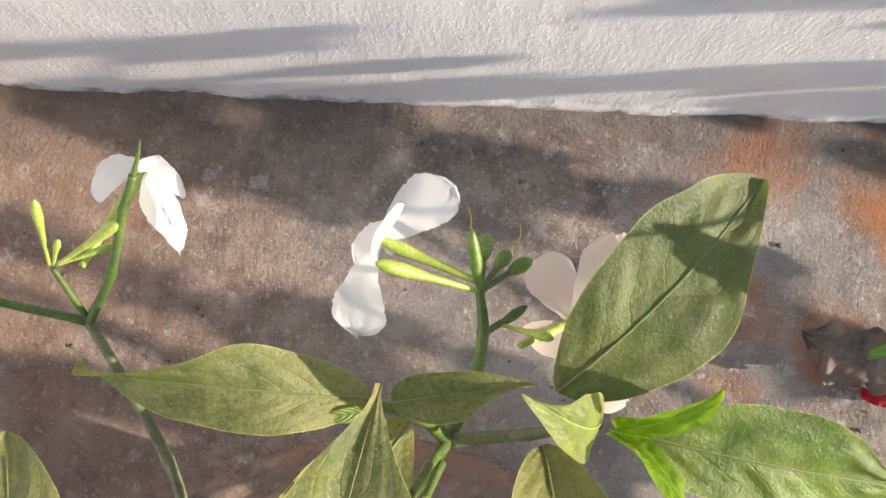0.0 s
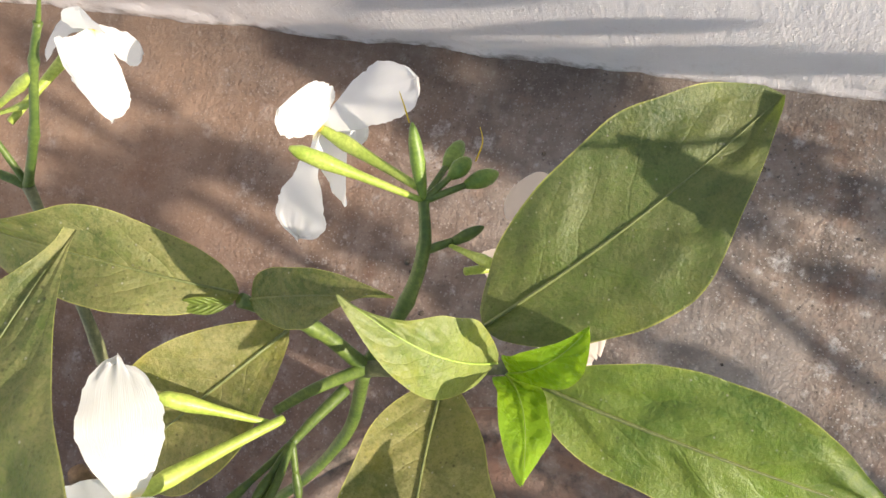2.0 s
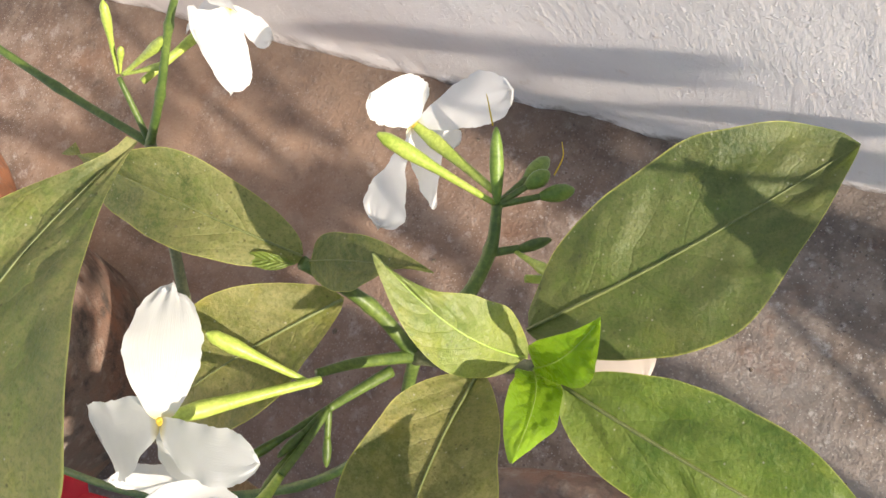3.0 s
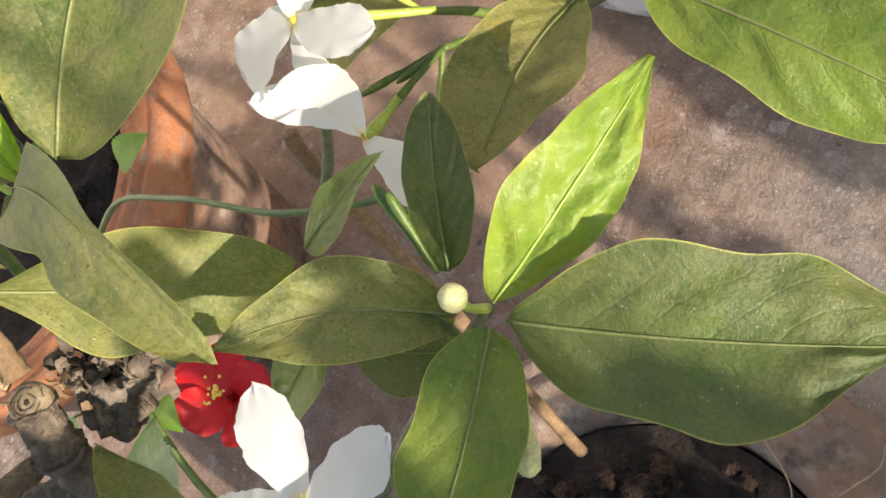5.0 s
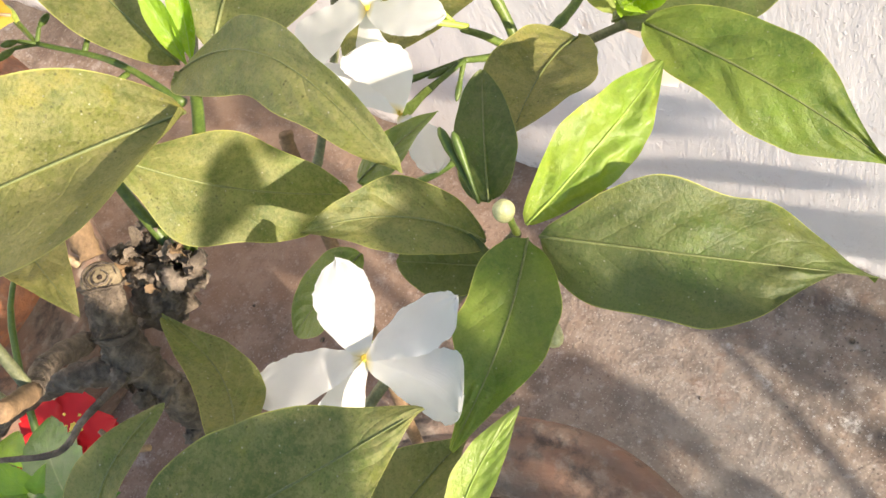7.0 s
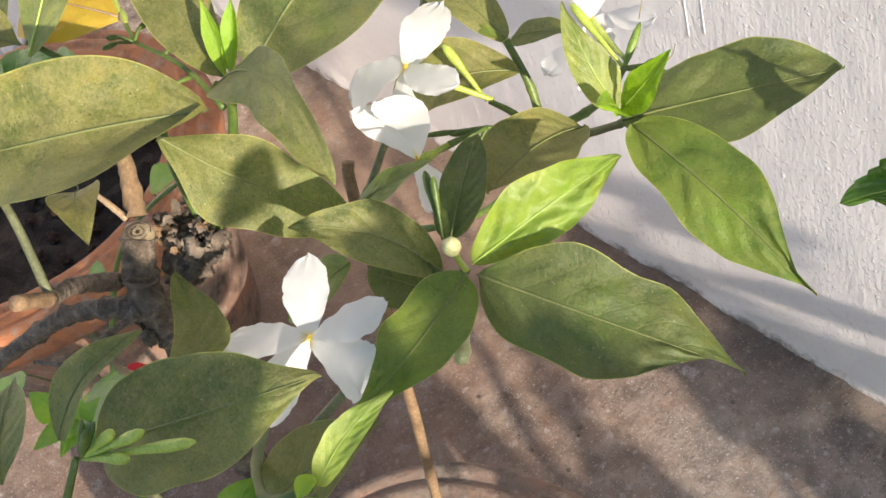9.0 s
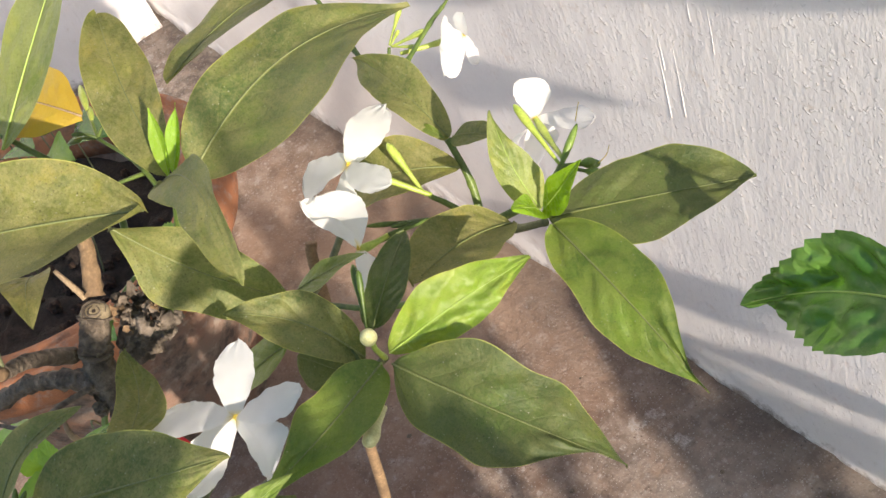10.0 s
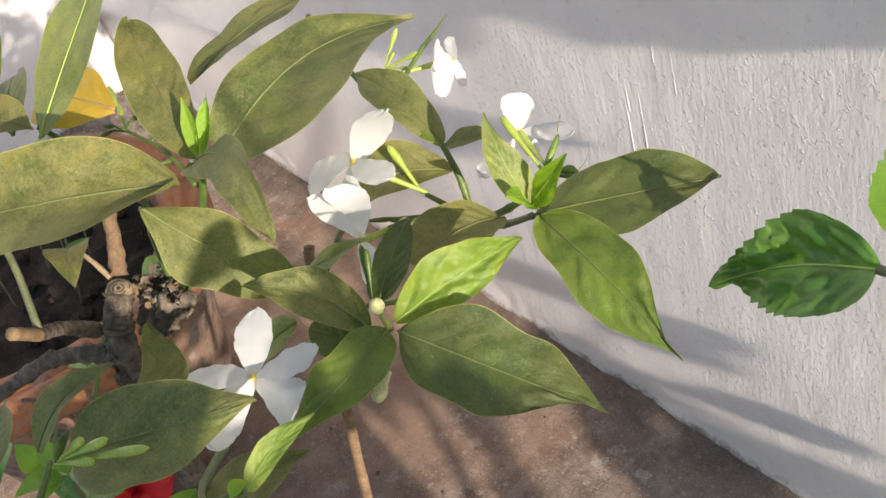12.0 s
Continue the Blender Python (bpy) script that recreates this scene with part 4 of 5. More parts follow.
leaf((0.1369, -0.0780, 0.6723), (0.1382, -0.0376, 0.6849), (0.999, -0.036, 0.015), 0.0218, LEAF, bend=0.108, skew=-0.075, fold=0.21, curl=-0.33, seed=29, wave=0.030, ripple=0.055, exact=True,
     edges=((0.227, 0.224, 0.215, 0.200, 0.168, 0.125, 0.085), (0.239, 0.218, 0.192, 0.164, 0.148, 0.131, 0.100)))
leaf((0.2145, -0.0338, 0.6675), (0.2184, -0.0017, 0.6802), (0.912, 0.051, -0.408), 0.0110, LEAF_BRIGHT, bend=0.082, skew=-0.061, fold=0.15, curl=-0.08, seed=30, wave=0.030, ripple=0.055, exact=True,
     edges=((0.167, 0.162, 0.153, 0.143, 0.129, 0.084, 0.037), (0.140, 0.136, 0.138, 0.143, 0.114, 0.077, 0.043)))
leaf((0.2179, -0.0372, 0.6706), (0.2220, -0.0520, 0.6676), (0.85, 0.41, -0.34), 0.0094, LEAF_YOUNG, bend=0.08, fold=0.2, seed=31, shape=BROAD)
leaf((0.2152, -0.0324, 0.6730), (0.2169, -0.0404, 0.6739), (0.70, 0.65, -0.2), 0.0058, LEAF_YOUNG, bend=0.16, fold=0.5, seed=34, shape=BROAD)
leaf((0.2233, -0.0365, 0.6589), (0.2286, -0.0320, 0.6573), (-0.30, 0.89, 0.34), 0.0042, LEAF_YOUNG, bend=0.06, fold=0.1, seed=36, shape=BROAD)
leaf((0.2317, -0.0420, 0.6490), (0.2386, -0.0355, 0.6469), (-0.30, 0.89, 0.34), 0.0050, LEAF_YOUNG, bend=0.06, fold=0.1, seed=37, shape=BROAD)
leaf((0.2312, -0.0436, 0.6489), (0.2294, -0.0367, 0.6513), (0.85, 0.41, -0.34), 0.0052, LEAF_YOUNG, bend=0.06, fold=0.1, seed=39, shape=BROAD)
leaf((0.1912, -0.0632, 0.6510), (0.1880, -0.0448, 0.6566), (0.85, 0.41, -0.34), 0.0115, LEAF_LIME, bend=0.08, fold=0.25, seed=40, shape=BROAD, veins=6.5)
twig([(0.2165, -0.0367, 0.6691), (0.2210, -0.0384, 0.6597), (0.2254, -0.0416, 0.6454), (0.2200, -0.0480, 0.620), (0.2050, -0.0480, 0.590)], [0.0011, 0.0014, 0.0016, 0.0018, 0.0019], STEM, nodes=0.12)
leaf((0.180, -0.062, 0.625), (0.193, -0.004, 0.636), (0.03, -0.01, 0.008), 0.036, LEAF, bend=0.08, fold=0.14, seed=32)
leaf((0.0902, -0.0205, 0.7029), (0.1277, -0.0319, 0.7150), (-0.36, -0.89, 0.28), 0.0166, LEAF_PALE, bend=0.142, skew=0.032, shape=(0.38, 1.64), fold=0.21, seed=33, wave=0.015, exact=True)
leaf((0.130, -0.100, 0.668), (0.104, -0.076, 0.674), (0.016, 0.016, 0.004), 0.026, LEAF, bend=0.08, fold=0.16, seed=35)
twig([(0.120, -0.020, 0.590), (0.165, -0.040, 0.630), (0.200, -0.046, 0.660), (0.216, -0.036, 0.672)], [0.0022, 0.0019, 0.0016, 0.0012], STEM, nodes=0.15)

# flowers
flower((0.1660, -0.0014, 0.6590), [
    ((0.1507, 0.0166, 0.6714), (-0.76, -0.65, 0.05), -0.04, 0.03, 0.02, 0.33, (0.19, 0.30, 0.34), (0.20, 0.31, 0.35)),
    ((0.1859, 0.0201, 0.6694), (-0.74, 0.66, -0.14), -0.07, -0.06, 0.09, -0.22, (0.14, 0.25, 0.40), (0.16, 0.23, 0.23)),
    ((0.1991, -0.0052, 0.6630), (-0.02, 0.80, 0.60), 0.04, 0.04, 0.29, -0.15, (0.21, 0.25, 0.30), (0.05, 0.24, 0.47)),
    ((0.1716, -0.0309, 0.6502), (0.36, 0.33, -0.87), 0.11, 0.01, 0.12, 0.19, (0.17, 0.26, 0.37), (0.17, 0.26, 0.36)),
    ((0.1402, -0.0205, 0.6581), (0.54, -0.79, 0.30), -0.09, 0.14, -0.02, -0.45, (0.20, 0.30, 0.38), (0.19, 0.33, 0.44))],
    (0.1, -0.25, 0.95), (0.150, 0.010, 0.630), seed=1, label="open white five-petalled flower")
flower((0.1066, 0.0996, 0.6632), [
    ((0.1011, 0.1273, 0.6706), (-0.90, -0.31, 0.31), -0.09, 0.01, 0.01, 0.54, (0.22, 0.31, 0.35), (0.20, 0.31, 0.31)),
    ((0.0744, 0.0883, 0.6420), (0.50, -0.81, -0.31), -0.07, 0.05, -0.06, 0.46, (0.25, 0.21, 0.28), (0.16, 0.24, 0.36)),
    ((0.1358, 0.1011, 0.6678), (-0.14, 0.95, 0.29), -0.05, -0.07, -0.01, -0.10, (0.20, 0.22, 0.24), (0.14, 0.20, 0.27)),
    ((0.1141, 0.0885, 0.6508), (0.87, 0.38, 0.31), -0.02, -0.11, 0.08, 0.23, (0.17, 0.29, 0.39), (0.12, 0.26, 0.42))],
    (0.3, -0.3, 0.9), (0.124, 0.120, 0.636), seed=2)
flower((0.1184, 0.0826, 0.6346), [
    ((0.1093, 0.0809, 0.6628), (-0.94, -0.29, -0.16), 0.16, -0.12, -0.06, -1.38, (0.21, 0.34, 0.45), (0.31, 0.33, 0.30)),
    ((0.0866, 0.0797, 0.6466), (-0.20, -0.66, -0.72), 0.14, -0.00, 0.08, 0.29, (0.15, 0.18, 0.23), (0.10, 0.17, 0.29)),
    ((0.1357, 0.0719, 0.6250), (0.52, 0.85, -0.07), 0.16, 0.10, 0.19, 0.04, (0.24, 0.27, 0.32), (0.16, 0.31, 0.46))],
    (0.2, -0.3, 0.9), (0.1212, 0.0960, 0.6318), seed=3)
twig([(0.1212, 0.0960, 0.6318), (0.1226, 0.1050, 0.629), (0.1226, 0.1139, 0.625)], [0.0011, 0.0010, 0.0009])
flower((0.1079, 0.1908, 0.6133), [
    ((0.1292, 0.2076, 0.6095), (-0.57, 0.82, -0.08), 0.05, 0.05, -0.02, 0.13, (0.18, 0.26, 0.38), (0.14, 0.27, 0.43)),
    ((0.1078, 0.1890, 0.6382), (-0.52, -0.86, -0.05), -0.07, -0.12, -0.03, -0.27, (0.13, 0.32, 0.42), (0.19, 0.29, 0.34)),
    ((0.1023, 0.1635, 0.6005), (0.81, -0.29, 0.51), 0.04, -0.08, -0.05, 0.91, (0.13, 0.21, 0.40), (0.07, 0.19, 0.37)),
    ((0.1012, 0.1820, 0.5759), (0.11, 0.96, -0.26), -0.06, 0.09, 0.12, 1.19, (0.20, 0.27, 0.35), (0.15, 0.26, 0.39)),
    ((0.1148, 0.1922, 0.5993), (0.59, 0.69, 0.41), -0.06, 0.02, 0.00, 0.33, (0.14, 0.27, 0.40), (0.16, 0.27, 0.37))],
    (-0.05, 0, 1), (0.136, 0.180, 0.612), seed=4)
flower((0.0441, 0.2066, 0.6251), [
    ((0.0260, 0.2008, 0.6185), (0.04, -0.83, 0.55), -0.10, -0.07, 0.03, 0.74, (0.20, 0.32, 0.40), (0.15, 0.33, 0.43)),
    ((0.0524, 0.1838, 0.6204), (0.56, 0.30, -0.78), 0.01, -0.07, -0.21, 1.02, (0.23, 0.32, 0.34), (0.19, 0.27, 0.42)),
    ((0.0541, 0.1909, 0.6460), (0.42, -0.66, -0.62), 0.08, 0.12, -0.06, 0.26, (0.13, 0.23, 0.38), (0.20, 0.27, 0.36)),
    ((0.0497, 0.2051, 0.6095), (-0.29, 0.92, -0.28), -0.05, -0.09, -0.05, 0.22, (0.16, 0.28, 0.41), (0.19, 0.25, 0.36)),
    ((0.0498, 0.2071, 0.6399), (-0.99, -0.04, 0.10), -0.13, -0.02, -0.16, 0.35, (0.25, 0.31, 0.37), (0.15, 0.30, 0.44))],
    (0.65, -0.25, 0.7), (0.028, 0.178, 0.628), seed=5)
loose_flower((0.166, 0.170, 0.594), [((0.184, 0.147, 0.594), 1.0, 0.06), ((0.155, 0.189, 0.588), 0.9, 0.06), ((0.179, 0.197, 0.600), 1.0, 0.08), ((0.157, 0.160, 0.598), 0.9, 0.06)], (-0.1, 0.1, 0.95), 0.0175, (0.150, 0.162, 0.605), PETAL_OLD, 6)

# buds beside the pair of flowers
bud((0.1224, 0.1184, 0.636), (0.1026, 0.1205, 0.655), 0.0020)
for tp, rad in (((0.1087, 0.093, 0.632), 0.0013), ((0.1168, 0.0886, 0.630), 0.0015), ((0.1187, 0.0993, 0.632), 0.0012), ((0.1254, 0.1006, 0.620), 0.0012)):
    twig([(0.1226, 0.1139, 0.625), Vector((0.1226, 0.1139, 0.625)).lerp(Vector(tp), 0.5)], [0.0010, 0.0008])
    bud(Vector((0.1226, 0.1139, 0.625)).lerp(Vector(tp), 0.4), tp, rad, STEM, swell=0.2)
twig([(0.128, 0.128, 0.612), (0.1245, 0.120, 0.619), (0.1226, 0.1139, 0.625)], [0.0016, 0.0013, 0.0010])

# inflorescence beside the fork
HUB = Vector((0.1375, 0.177, 0.610))
bud(HUB, (0.108, 0.182, 0.629), 0.0021)
bud(HUB, (0.134, 0.194, 0.620), 0.0019, BUD_GREEN, swell=0.2)
for tipp in ((0.140, 0.196, 0.596), (0.153, 0.188, 0.603), (0.146, 0.190, 0.606)):
    twig([HUB, HUB.lerp(Vector(tipp), 0.6)], [0.0010, 0.0008])
    bud(HUB.lerp(Vector(tipp), 0.55), tipp, 0.0024, BUD_GREEN, swell=0.2)
twig([(0.1475, 0.1895, 0.606), (0.149, 0.194, 0.6085), (0.1485, 0.197, 0.6115)], [0.00022, 0.00018, 0.0001], PETAL, name="style", steps=4, sides=5)
twig([(0.134, 0.1935, 0.622), (0.1335, 0.1965, 0.6265), (0.1325, 0.199, 0.6285)], [0.00022, 0.00018, 0.0001], PETAL, name="style", steps=4, sides=5)
twig([(0.139, 0.165, 0.607), (0.145, 0.169, 0.604)], [0.0012, 0.0010])
bud((0.144, 0.168, 0.604), (0.152, 0.174, 0.603), 0.0016, STEM, swell=0.2)
bud((0.144, 0.168, 0.604), (0.159, 0.164, 0.612), 0.0016, BUD)

# stem with the far flower
twig([(0.050, 0.067, 0.561), (0.056, 0.082, 0.574), (0.054, 0.102, 0.588), (0.048, 0.125, 0.597), (0.027, 0.164, 0.614)], [0.0020, 0.0019, 0.0018, 0.0017, 0.0015], STEM_OLD, nodes=0.2)
twig([(0.027, 0.164, 0.614), (0.036, 0.176, 0.628), (0.042, 0.192, 0.642), (0.0455, 0.200, 0.648)], [0.0014, 0.0013, 0.0012, 0.0010], nodes=0.3)
twig([(0.0455, 0.200, 0.648), (0.0475, 0.2045, 0.652), (0.0485, 0.208, 0.655)], [0.0008, 0.0005, 0.0002])
twig([(0.027, 0.164, 0.614), (-0.006, 0.170, 0.624), (-0.05, 0.18, 0.64)], [0.0013, 0.0013, 0.0012], nodes=0.3)
twig([(0.027, 0.164, 0.614), (0.021, 0.177, 0.630)], [0.0011, 0.0008])
bud((0.020, 0.178, 0.630), (0.020, 0.193, 0.646), 0.0015)
bud((0.022, 0.178, 0.630), (0.041, 0.189, 0.640), 0.0017)
bud((0.022, 0.178, 0.630), (0.038, 0.184, 0.632), 0.0012)
bud((0.021, 0.178, 0.630), (0.024, 0.184, 0.637), 0.0011)

# pale buds low down
for k, tp in enumerate(((0.1904, -0.0492, 0.6900), (0.1764, -0.0572, 0.6920), (0.1684, -0.0632, 0.6920), (0.1764, -0.0652, 0.6880))):
    bud((0.1604, -0.0752, 0.6840), tp, 0.0019)
for k, tp in enumerate(((0.1624, -0.0652, 0.6940), (0.1594, -0.0672, 0.6950), (0.1644, -0.0682, 0.6960))):
    bud((0.1604, -0.0752, 0.6840), tp, 0.0013, STEM, swell=0.2)
twig([(0.1704, -0.1292, 0.6120), (0.1604, -0.0972, 0.6620), (0.1604, -0.0762, 0.6860)], [0.0020, 0.0016, 0.0011], STEM)

# far side: old leaf, yellow leaf and budding twigs
leaf((0.0351, 0.0012, 0.7195), (0.0230, 0.0683, 0.7671), (0.99, 0.15, 0.04), 0.0360, LEAF_SOFT, bend=0.012, skew=0.004, shape=(0.53, 1.43), fold=0.09, seed=36, wave=0.015, exact=True)
leaf((0.010, -0.010, 0.722), (-0.018, 0.034, 0.778), (0.02, 0.014, 0.0), 0.034, LEAF_GREEN, bend=0.08, fold=0.2, seed=37)
leaf((0.012, -0.004, 0.715), (-0.040, 0.022, 0.712), (0.012, 0.024, 0.004), 0.024, LEAF_DARK, bend=0.1, fold=0.2, seed=41)
leaf((0.030, 0.002, 0.722), (-0.005, -0.014, 0.726), (0.006, 0.02, 0.0), 0.022, LEAF_PALE, bend=0.08, fold=0.2, seed=38)
leaf((0.054, 0.031, 0.722), (-0.002, 0.017, 0.716), (0.004, 0.024, 0.010), 0.032, LEAF_YELLOW, bend=0.10, fold=0.1, seed=39, shape=BROAD, ripple=0.08, label="yellowed dying leaf")
HUB_FAR = (0.0537, 0.0309, 0.710)
twig([(0.104, 0.032, 0.702), (0.081, 0.034, 0.708), HUB_FAR], [0.0011, 0.0009, 0.0007], nodes=0.2)
for tp, rad, mt in (((0.019, 0.042, 0.713), 0.0017, BUD), ((0.035, 0.038, 0.712), 0.0014, BUD), ((0.043, 0.022, 0.709), 0.0012, STEM), ((0.055, 0.039, 0.714), 0.0012, STEM), ((0.050, 0.024, 0.716), 0.0011, STEM)):
    midway = Vector(HUB_FAR).lerp(Vector(tp), 0.45) + Vector((0, 0, 0.0015))
    twig([HUB_FAR, midway], [0.0007, 0.0006])
    bud(midway, tp, rad, mt, swell=0.2)
for p0, p1 in (((0.085, 0.033, 0.706), (0.085, 0.022, 0.710)), ((0.070, 0.0335, 0.709), (0.066, 0.046, 0.712))):
    twig([p0, p1], [0.0009, 0.0006])
twig([(0.090, 0.005, 0.650), (0.075, 0.012, 0.672), (0.060, 0.020, 0.690), (0.035, 0.008, 0.715), (0.030, 0.004, 0.722)], [0.0020, 0.0017, 0.0014, 0.0012, 0.0010], STEM)

# ---------------------------------------------------------------- pruned stub
stub = thing("pruned_stump", (0.140, -0.010, 0.165), "gnarled grey pruned trunk with a ringed sawn end", "stump")
part("trunk", tube([(0.088, -0.062, 0.155), (0.090, -0.062, 0.35), (0.108, -0.050, 0.50), (0.112, -0.037, 0.600), (0.108, -0.0335, 0.630), (0.098, -0.031, 0.645), (0.090, -0.026, 0.655), (0.0860, -0.018, 0.665)], [0.015, 0.012, 0.0078, 0.0056, 0.0052, 0.0057, 0.0060, 0.0056], sides=28, steps=14, rough=0.09, seed=3, nodes=0.22), BARK, stub, at=(0.088, -0.062, 0.155))
face = Vector((0.0857, -0.0172, 0.6655))
up = Vector((0.30, 0.10, 0.95)).normalized()
part("cut_face", tube([face - up * 0.001, face + up * 0.001, face + up * 0.0024], [0.0058, 0.0058, 0.0049], sides=22, steps=3, rough=0.02), PITH, stub, "ringed sawn face", at=face)
for k, rr in enumerate((0.0047, 0.0036, 0.0023)):
    ra, rc = up.orthogonal().normalized(), up.cross(up.orthogonal()).normalized()
    loop = [face + up * 0.0024 + (ra * math.cos(0.7 * j + k) + rc * math.sin(0.7 * j + k)) * rr * (1 + 0.06 * math.sin(2.1 * j + k)) for j in range(8 if k % 2 else 9)]
    part("growth_ring", tube(loop, [0.0002, 0.0005, 0.0004, 0.0002], sides=6, steps=4), BARK, stub, at=face)
part("pith_hole", lump(face + up * 0.0024, 0.0009, 3, 0.2, 2, (1, 1, 0.5)), SOIL, stub, at=face + up * 0.0024)
part("branch", tube([(0.093, -0.033, 0.642), (0.081, -0.043, 0.646), (0.069, -0.055, 0.645), (0.059, -0.066, 0.639), (0.033, -0.093, 0.62)], [0.0056, 0.0038, 0.0034, 0.0033, 0.0036], sides=14, nodes=0.3, rough=0.15, seed=5), BARK, stub, at=(0.094, -0.034, 0.640))
part("side_branch", tube([(0.084, -0.034, 0.655), (0.098, -0.046, 0.678), (0.112, -0.054, 0.692)], [0.0036, 0.0030, 0.0026], sides=10, rough=0.12, seed=6), BARK, stub, at=(0.084, -0.034, 0.655))
part("sawn_stick", tube([(0.112, -0.054, 0.692), (0.122, -0.062, 0.708)], [0.0026, 0.0025], sides=10, rough=0.08), STICK, stub, "tan sawn stick", at=(0.112, -0.054, 0.692))
part("thin_twig", tube([(0.112, -0.054, 0.692), (0.090, -0.044, 0.715), (0.060, -0.040, 0.735)], [0.0016, 0.0014, 0.0012], sides=8), STEM_OLD, stub, at=(0.112, -0.054, 0.692))
part("thin_twig", tube([(0.100, -0.036, 0.650), (0.094, -0.052, 0.648), (0.086, -0.064, 0.640), (0.06, -0.075, 0.63)], [0.0013, 0.0011, 0.0010, 0.0009], sides=8, rough=0.1), BARK, stub, at=(0.100, -0.036, 0.650))
part("split_stick", tube([(0.080, -0.013, 0.668), (0.070, -0.004, 0.678), (0.056, 0.004, 0.688)], [0.0036, 0.0034, 0.0030], sides=9, rough=0.22, seed=8), STICK, stub, "split tan wood", at=(0.080, -0.013, 0.668))
part("split_stick", tube([(0.078, -0.016, 0.668), (0.070, -0.017, 0.673), (0.062, -0.018, 0.676)], [0.0014, 0.0013, 0.0008], sides=7, rough=0.12, seed=9), CUT, stub, at=(0.078, -0.016, 0.668))
rng = random.Random(8)
for k in range(30):
    a = rng.uniform(0, 6.28)
    q0 = math.sqrt(rng.random())
    p = Vector((0.089 + 0.013 * q0 * math.cos(a), -0.004 + 0.010 * q0 * math.sin(a), 0.648 + rng.uniform(-0.008, 0.006)))
    q = p + Vector((rng.uniform(-0.003, 0.005), rng.uniform(-0.001, 0.005), rng.uniform(0.003, 0.009)))
    part("scar", tube([p, p.lerp(q, 0.5) + Vector((rng.uniform(-1, 1), rng.uniform(-1, 1), 0)) * 0.0012, q], [0.0030, 0.0024, 0.0008 + 0.0005 * (k % 3)], sides=9, steps=4, rough=0.40, seed=k), (BARK_GREY, BARK)[k % 2], stub, at=p)
for k in range(26):
    a = rng.uniform(0, 6.28)
    q0 = math.sqrt(rng.random())
    p = Vector((0.090 + 0.013 * q0 * math.cos(a), -0.003 + 0.010 * q0 * math.sin(a), 0.654 + rng.uniform(-0.006, 0.005)))
    q = p + Vector((rng.uniform(-0.004, 0.005), rng.uniform(-0.002, 0.005), rng.uniform(0.002, 0.007)))
    part("bark_curl", blade(p, q, (rng.uniform(-1, 1), rng.uniform(-1, 1), 0.2), rng.uniform(0.003, 0.006), bend=0.25, fold=0.5, shape=PETALS, quilt=0.03, nu=6, nv=6, seed=k, ruffle=0.12, curl=1.2), (STICK, BARK_GREY, BARK_GREY, BARK)[k % 4], stub, at=p)
part("gnarl", lump((0.091, -0.010, 0.645), 0.0085, 5, 0.7, 3, (1.0, 1.1, 0.8), 3.0), BARK, stub, at=(0.091, -0.010, 0.645))
part("collar", tube([(0.1075, -0.0500, 0.632), (0.1040, -0.0540, 0.640), (0.0970, -0.0530, 0.643)], [0.0010, 0.0014, 0.0008], sides=7, rough=0.15), CUT, stub, at=(0.1075, -0.050, 0.632))

# folds of bark round the bent trunk, and knots on it
for k, (c, ax, r) in enumerate((((0.1100, -0.0352, 0.615), (-0.10, 0.10, 1.0), 0.0055), ((0.1080, -0.0335, 0.630), (-0.35, 0.10, 0.9), 0.0054), ((0.1045, -0.0325, 0.6365), (-0.50, 0.10, 0.85), 0.0055), ((0.0985, -0.0312, 0.6445), (-0.60, 0.22, 0.75), 0.0058), ((0.0915, -0.0270, 0.6535), (-0.45, 0.50, 0.74), 0.0060))):
    c, ax = Vector(c), Vector(ax).normalized()
    ra = ax.orthogonal().normalized()
    rc = ax.cross(ra)
    loop = [c + (ra * math.cos(0.63 * j) + rc * math.sin(0.63 * j)) * r * (1 + 0.07 * math.sin(1.7 * j + k)) + ax * 0.0012 * math.sin(1.1 * j + 2 * k) for j in range(11)]
    part("bark_fold", tube(loop, [0.0006, 0.0011, 0.0008, 0.0012, 0.0006], sides=8, steps=4, rough=0.25, seed=k), (BARK_GREY, BARK)[k % 2], stub, at=c)
for k, (c, r) in enumerate((((0.1030, -0.0385, 0.6410), 0.0034), ((0.0955, -0.0365, 0.6470), 0.0030), ((0.1115, -0.0400, 0.6220), 0.0030), ((0.0900, -0.0330, 0.6500), 0.0026))):
    part("knot", lump(c, r, 20 + k, 0.6, 3, (1.0, 1.0, 0.9), 2.4), (BARK, BARK_GREY)[k % 2], stub, at=c)

stub.location = Vector(stub.location) + Vector((-0.003, 0.0035, 0.001))

stick = thing("dry_stick", (0.020, 0.090, 0.30), "dry tan stick with a sawn tip among the stems", "stick")
part("shaft", tube([(0.060, 0.02, 0.30), (0.050, 0.055, 0.45), (0.042, 0.080, 0.562), (0.0395, 0.0865, 0.580)], [0.0034, 0.0032, 0.0030, 0.0029], sides=10, rough=0.12), STICK, stick, at=(0.060, 0.02, 0.30))

